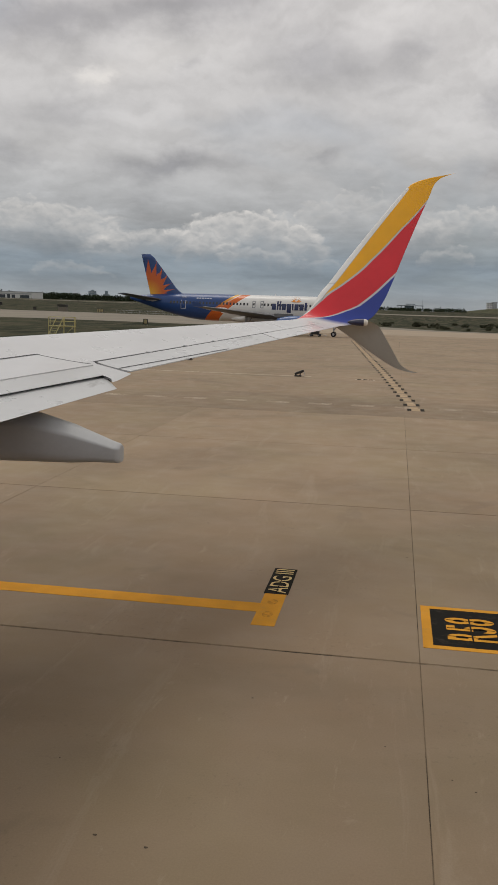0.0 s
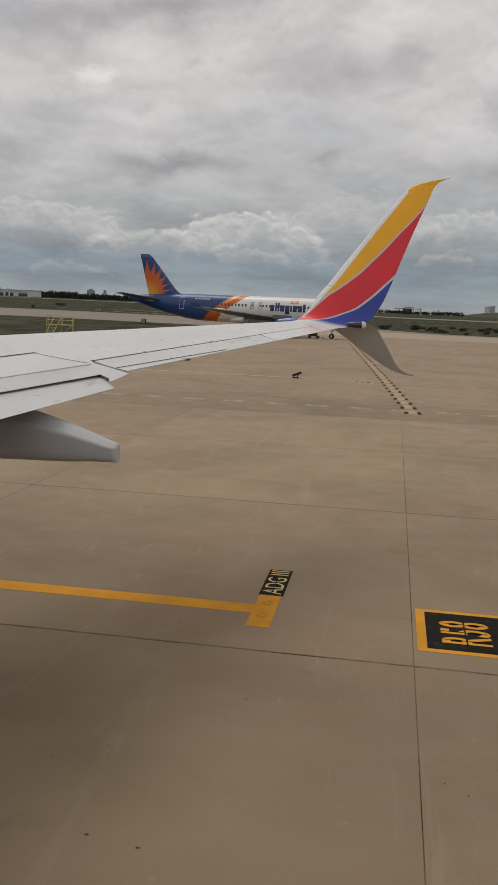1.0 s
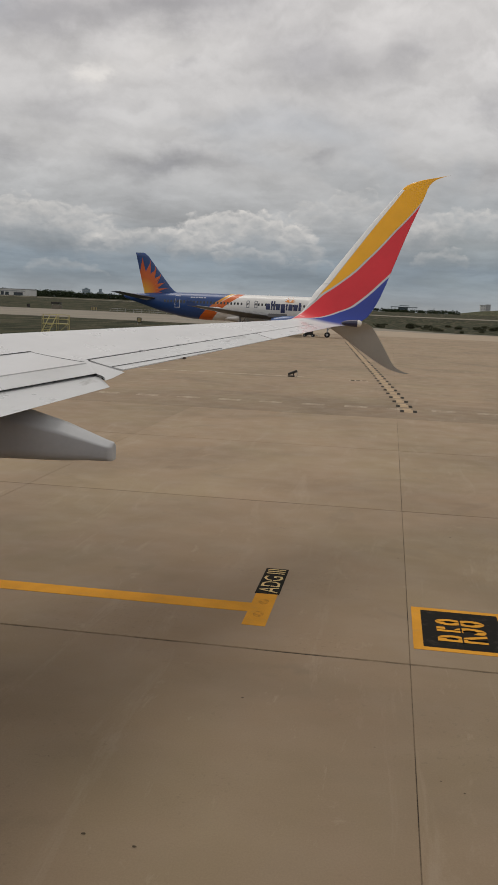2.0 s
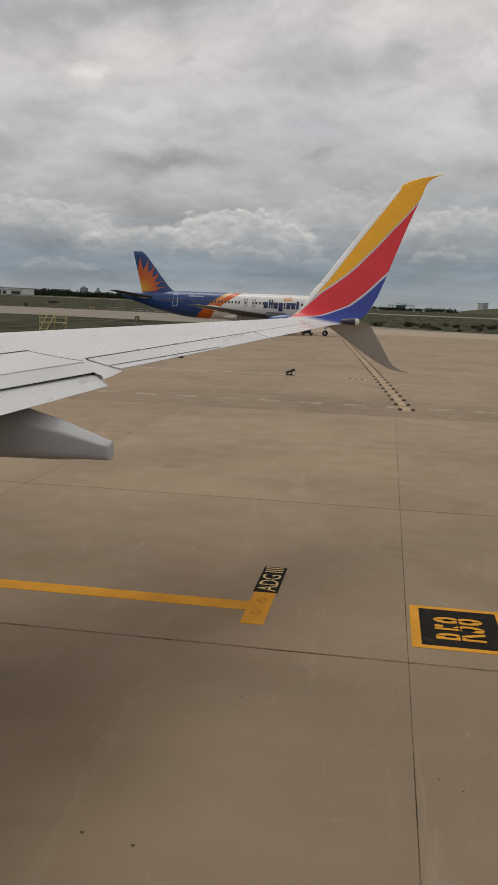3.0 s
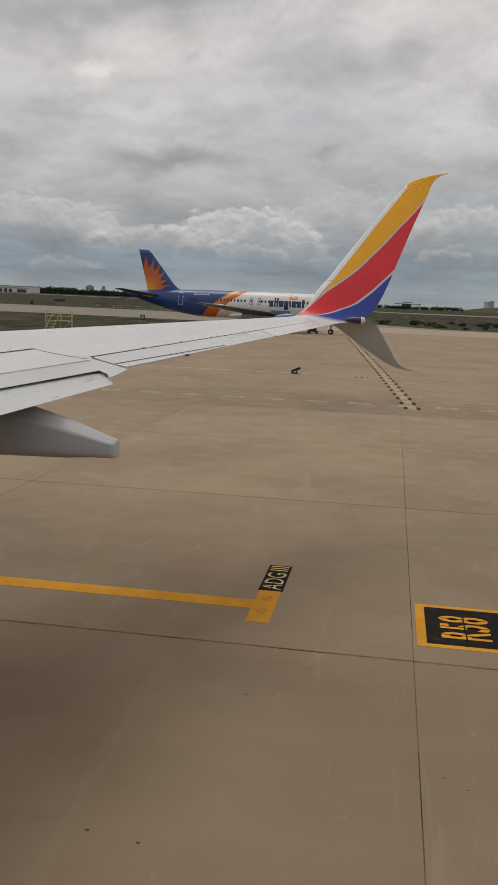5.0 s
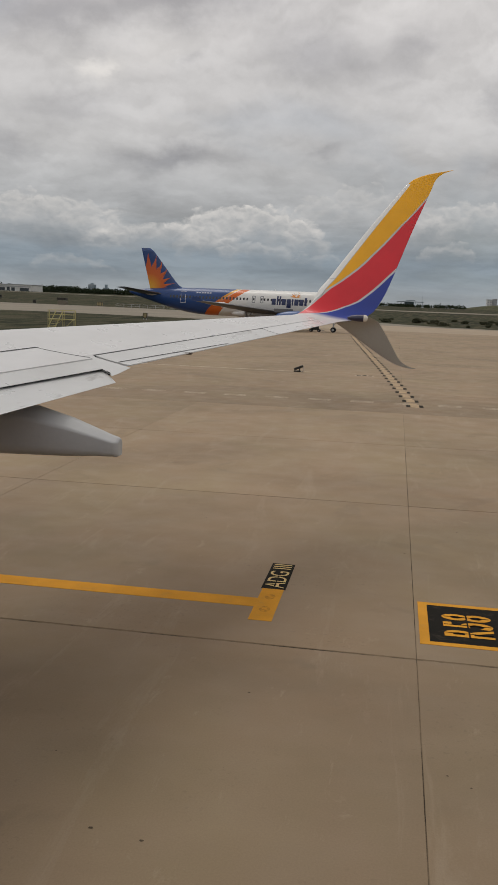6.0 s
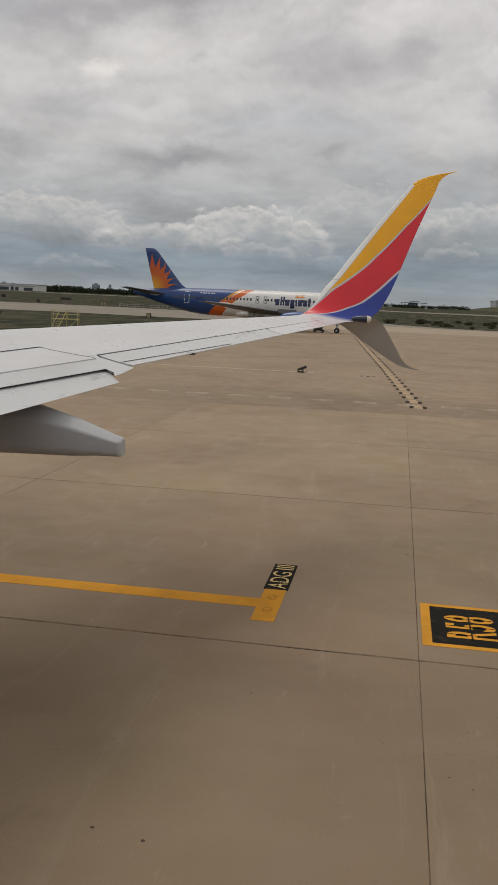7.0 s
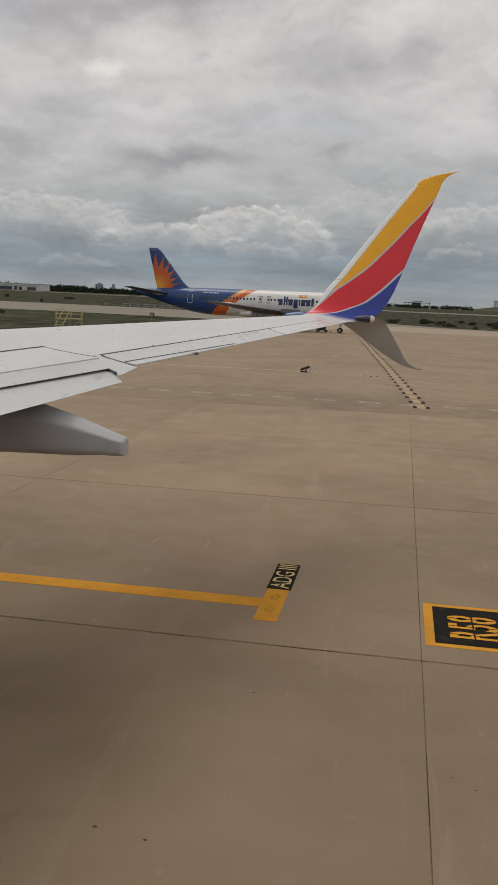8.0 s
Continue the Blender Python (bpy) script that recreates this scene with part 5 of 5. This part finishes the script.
# low scrubby hill on the far side
bm = bmesh.new()
gx, gy = 18, 8
vs = [[bm.verts.new((58 + 190 * i / gx, 820 + 140 * j / gy, lie(58 + 190 * i / gx, 830) - 0.5 + 9.0 * math.sin(math.pi * min(1, i / gx)) ** 0.8 * math.sin(math.pi * j / gy) * 0.9 + 0.5 * noise.noise((i * 0.6, j * 0.6, 0)))) for j in range(gy + 1)] for i in range(gx + 1)]
for i in range(gx):
    for j in range(gy):
        bm.faces.new((vs[i][j], vs[i + 1][j], vs[i + 1][j + 1], vs[i][j + 1]))
tagged(link("hill", bm, HILL, smooth=True), "low scrub-covered hill beyond the airfield", "hill", kind="structure")


# hangar with a dark opening band
def hangar():
    ob = thing("hangar", (-379, 800, lie(-379, 800)), 0, "long low white hangar with dark door openings", "building")
    w, h, d = 76, 5.6, 26
    part("wall", box(bmesh.new(), -w / 2, w / 2, 0, d, -0.6, h), WHITEWALL, ob, "white metal wall")
    part("roof", box(bmesh.new(), -w / 2 - 0.6, w / 2 + 0.6, -0.6, d + 0.6, h, h + 0.55, 0.1), ROOFGREY, ob, "grey roof edge")
    for x0, x1, z1 in ((-2, 11, 3.0), (13, 16, 3.4), (17.5, 21, 3.0), (26, 35, 2.8), (-26, -23.5, 2.6), (-12, -9, 2.6)):
        part("door_opening", box(bmesh.new(), x0, x1, -0.12, 0.3, 0, z1), DARKWIN, ob)
    part("fascia", box(bmesh.new(), -3, 37, -0.35, 0, 3.6, 4.5, 0.05), ROOFGREY, ob)


hangar()


def block(name, at, w, d, h, mat, label, floors, cols, cap=0.0):
    ob = thing(name, at, 0, label, "building")
    part("wall", box(bmesh.new(), -w / 2, w / 2, -d / 2, d / 2, -2, h), mat, ob)
    for i in range(floors):
        for j in range(cols):
            x0 = -w / 2 + w * (j + 0.2) / cols
            part("window", box(bmesh.new(), x0, x0 + 0.6 * w / cols, -d / 2 - 0.15, -d / 2 + 0.1, h * (i + 0.3) / floors, h * (i + 0.75) / floors), TOWERWIN, ob)
    part("roof", box(bmesh.new(), -w / 2 - 0.3, w / 2 + 0.3, -d / 2 - 0.3, d / 2 + 0.3, h, h + 0.8), ROOFGREY, ob)
    if cap:
        part("roof_house", box(bmesh.new(), -w / 5, w / 4, -d / 4, d / 4, h + 0.8, h + cap), mat, ob)
    return ob


block("hotel_tower", (117.5, 1200, 6.5), 6.4, 8, 10.6, WHITEWALL, "pale slab tower on the far hill", 5, 2)
block("hotel_tower", (124.5, 1204, 6.5), 5.8, 8, 11.6, ROOFGREY, "grey tower beside a pale one on the far hill", 5, 2)
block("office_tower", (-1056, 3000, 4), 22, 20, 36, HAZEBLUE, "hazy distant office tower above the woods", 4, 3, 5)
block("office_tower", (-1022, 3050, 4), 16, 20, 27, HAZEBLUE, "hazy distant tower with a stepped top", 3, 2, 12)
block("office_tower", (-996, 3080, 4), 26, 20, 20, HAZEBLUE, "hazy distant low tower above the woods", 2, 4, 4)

# far terminal with a wide thin roof on columns
term = thing("terminal", (11.5, 880, lie(11, 860) - 1.6), 0, "distant terminal with a wide thin canopy roof", "building")
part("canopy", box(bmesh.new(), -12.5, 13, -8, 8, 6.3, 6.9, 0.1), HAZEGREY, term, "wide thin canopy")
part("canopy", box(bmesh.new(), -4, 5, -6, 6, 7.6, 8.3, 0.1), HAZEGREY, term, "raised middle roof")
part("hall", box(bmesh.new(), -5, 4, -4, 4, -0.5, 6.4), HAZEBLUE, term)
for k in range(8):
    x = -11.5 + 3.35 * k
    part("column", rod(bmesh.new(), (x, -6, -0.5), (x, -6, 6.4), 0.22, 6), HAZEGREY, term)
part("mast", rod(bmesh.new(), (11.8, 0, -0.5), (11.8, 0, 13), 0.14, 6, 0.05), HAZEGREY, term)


# yellow work stand in the grass
def work_stand(at, rz):
    ob = thing("work_stand", at, rz, "yellow tubular maintenance stand with steps", "work stand")
    L, D, H = 3.0, 1.0, 1.25
    for x in (-L / 2, 0.2, L / 2):
        for y in (0, D):
            part("post", rod(bmesh.new(), (x, y, 0 if x < L / 2 else 0.0), (x, y, H + 1.0), 0.036, 6), STANDYELLOW, ob)
    part("deck", box(bmesh.new(), -L / 2, L / 2, 0, D, H - 0.1, H, 0.02), STANDYELLOW, ob, "yellow deck")
    for z in (H + 0.5, H + 1.0):
        for y in (0, D):
            part("rail", rod(bmesh.new(), (-L / 2, y, z), (L / 2, y, z), 0.032, 6), STANDYELLOW, ob)
    for x in (-0.95, -0.15):
        part("stringer", rod(bmesh.new(), (x - 0.55, -0.9, 0), (x + 0.35, 0, H + 0.9), 0.05, 6), STANDYELLOW, ob)
    for k in range(6):
        f = (k + 0.6) / 6.5
        part("step", box(bmesh.new(), -1.45 + 0.62 * f, -0.70 + 0.62 * f, -0.9 + 0.85 * f, -0.66 + 0.85 * f, H * f - 0.02, H * f + 0.02), STANDYELLOW, ob)
    part("brace", rod(bmesh.new(), (0.2, 0, 0), (L / 2, 0, H), 0.035, 6), STANDYELLOW, ob)
    part("brace", rod(bmesh.new(), (-L / 2, D, 0), (0.2, D, H), 0.035, 6), STANDYELLOW, ob)


work_stand((-38.6, 99.0, lie(-38.6, 99) - 0.12), 12)


# tipped black tow head lying on the apron
def tow_head(at, rz):
    ob = thing("tow_head", at, rz, "black tipped box on small legs lying on concrete", "equipment")
    ob.scale = (0.64, 0.64, 0.64)
    bm = bmesh.new()
    box(bm, -0.42, 0.42, -0.2, 0.2, -0.1, 0.1, 0.03)
    bmesh.ops.rotate(bm, verts=bm.verts, cent=(0, 0, 0), matrix=Matrix.Rotation(radians(-22), 3, "Y"))
    bmesh.ops.translate(bm, verts=bm.verts, vec=(0, 0, 0.36))
    part("body", bm, DARKBOX, ob, "black tipped body")
    part("foot", box(bmesh.new(), -0.42, 0.2, -0.18, 0.18, 0, 0.10, 0.02), DARKBOX, ob)
    part("strut", rod(bmesh.new(), (0.05, 0, 0.08), (0.12, 0, 0.36), 0.05, 8), DARKBOX, ob)
    bm = bmesh.new()
    pts = [Vector((0.30 + 0.16 * math.cos(a), 0, 0.26 + 0.24 * math.sin(a))) for a in [-1.5 + 2.9 * i / 10 for i in range(11)]]
    for p, q in zip(pts, pts[1:]):
        rod(bm, p, q, 0.018, 6)
    part("handle", bm, STEEL, ob, "thin curved handle")


tow_head((-5.25, 49.4, 0.0), 4)



def chock(at, rz):
    ob = thing("wheel_chock", at, rz, "long dark rubber wheel chock on the apron", "wheel chock", "wheel chocks")
    bm = bmesh.new()
    loft(bm, [[Vector((x, y, z)) for y, z in ((-0.16, 0), (0.16, 0), (0.03, 0.2), (-0.03, 0.2))] for x in (-0.55, 0.55)])
    bmesh.ops.bevel(bm, geom=bm.edges[:], offset=0.015, segments=1, affect="EDGES")
    part("body", bm, RUBBER, ob)
    part("rope", rod(bmesh.new(), (0.5, 0, 0.1), (0.75, -0.2, 0.02), 0.02, 6), STANDYELLOW, ob)


for at, rz in (((-22.5, 74.7, lie(0, 74.7)), 0), ((-21.4, 79.2, lie(0, 79.2)), 6), ((-24.5, 44.4, 0), -4)):
    chock(at, rz)


def ground_cart(at, rz):
    """A low ground power cart: chassis, cabinet with a sloped lid, tow bar and four wheels."""
    ob = thing("ground_cart", at, rz, "dark low ground cart parked beside the jet's nose wheel", "ground cart")
    part("chassis", box(bmesh.new(), -0.85, 0.85, -0.45, 0.45, 0.28, 0.40, 0.03), DARKBOX, ob, "dark chassis")
    bm = bmesh.new()
    loft(bm, [[Vector((px, py, pz)) for px, pz in ((-0.6, 0.40), (0.55, 0.40), (0.55, 1.05), (0.25, 1.30), (-0.6, 1.30))] for py in (-0.40, 0.40)])
    bmesh.ops.bevel(bm, geom=bm.edges[:], offset=0.03, segments=1, affect="EDGES")
    part("cabinet", bm, DARKBOX, ob, "dark cabinet with a sloped end")
    part("tow_bar", rod(bmesh.new(), (0.85, 0, 0.34), (1.7, 0, 0.12), 0.035, 6), STEEL, ob)
    for px in (-0.6, 0.6):
        for py in (-0.46, 0.46):
            wheel(ob, px, py, 0.2, 0.14)


spot = jet.matrix_basis @ Vector((-2.7, -0.3, 0))
ground_cart((spot.x, spot.y, lie(spot.x, spot.y)), -4)


# airfield signs and cabins along the taxiway
def taxi_sign(at, w, h, label, face, n):
    ob = thing("taxiway_sign", at, 0, label, "airfield sign", "airfield signs")
    part("cabinet", box(bmesh.new(), -w / 2, w / 2, 0, 0.3, 0.35, 0.35 + h, 0.03), DARKBOX, ob, "dark sign cabinet")
    for k in range(n):
        x0 = -w / 2 + w * (k + 0.15) / n
        part("panel", box(bmesh.new(), x0, x0 + 0.7 * w / n, -0.03, 0.02, 0.45, 0.25 + h), face, ob)
    for x in (-w * 0.35, w * 0.35):
        part("leg", rod(bmesh.new(), (x, 0.15, -0.2), (x, 0.15, 0.4), 0.05, 6), STEEL, ob)


SIGNFACE = plain("faded_yellow_sign", (0.30, 0.25, 0.13), 0.6, vary=0.1)
taxi_sign((-49.5, 172.0, lie(-49, 172) - 0.1), 0.9, 1.0, "small dark sign with a pale panel in the grass", SIGNFACE, 1)
taxi_sign((-113.0, 330.0, lie(-113, 330) - 0.1), 2.6, 1.4, "striped yellow and black taxiway sign", SIGNFACE, 4)
taxi_sign((-143.0, 338.0, lie(-143, 338) - 0.1), 1.3, 1.2, "small dark sign beside the taxiway", DARKBOX, 2)
taxi_sign((-196.0, 420.0, lie(-196, 420) - 0.1), 2.2, 1.5, "low black sign in the far grass", DARKBOX, 1)
cabin = thing("equipment_cabin", (-131.5, 338.0, lie(-131.5, 338) - 0.1), 0, "small dark-topped equipment cabin on a pale base", "cabin")
part("body", box(bmesh.new(), -1.7, 1.7, 0, 2, 0, 1.7, 0.04), plain("dull_tan_cladding", (0.16, 0.14, 0.11), 0.7), cabin, "dull tan body")
part("roof", box(bmesh.new(), -2.0, 1.6, -0.2, 2.2, 1.9, 2.8, 0.05), DARKBOX, cabin, "dark roof box")
for x in (-1.5, 1.3):
    part("post", rod(bmesh.new(), (x, 0.1, 0), (x, 0.1, 2.0), 0.08, 6), STEEL, cabin)
# light fence of posts and rails behind the taxiway
fence = thing("field_fence", label="thin pale post and rail fence by the taxiway", category="fence")
for k in range(16):
    x, y = -104 + 3.4 * k, 322 - 1.2 * k
    part("post", rod(bmesh.new(), (x, y, lie(x, y) - 0.2), (x, y, lie(x, y) + 1.5), 0.05, 5), STEEL, fence)
for z in (0.7, 1.4):
    part("rail", rod(bmesh.new(), (-104, 322, lie(-104, 322) + z), (-53, 304, lie(-53, 304) + z), 0.04, 5), STEEL, fence)


# ---- the nearest slabs, each on its own ----
share = {}
for x, y in NEAR_SLABS:
    fine = y > 24
    if fine not in share:
        b1 = bmesh.new()
        slab_bm(b1, X0, Y0, *((0.012, 0.0022, 0.004) if fine else (0.017, 0.004, 0.005)))
        bmesh.ops.translate(b1, verts=b1.verts, vec=(-X0, -Y0, 0))
        me = bpy.data.meshes.new("slab")
        bmesh.ops.recalc_face_normals(b1, faces=b1.faces)
        b1.to_mesh(me)
        b1.free()
        me.materials.append(CONCRETE)
        share[fine] = me
    ob = new("slab", share[fine])
    ob.parent = apron
    ob.location = (x, y, lie(x, y))
    ob.rotation_euler.x = -math.atan(0.0045) if y >= 55 else 0.0
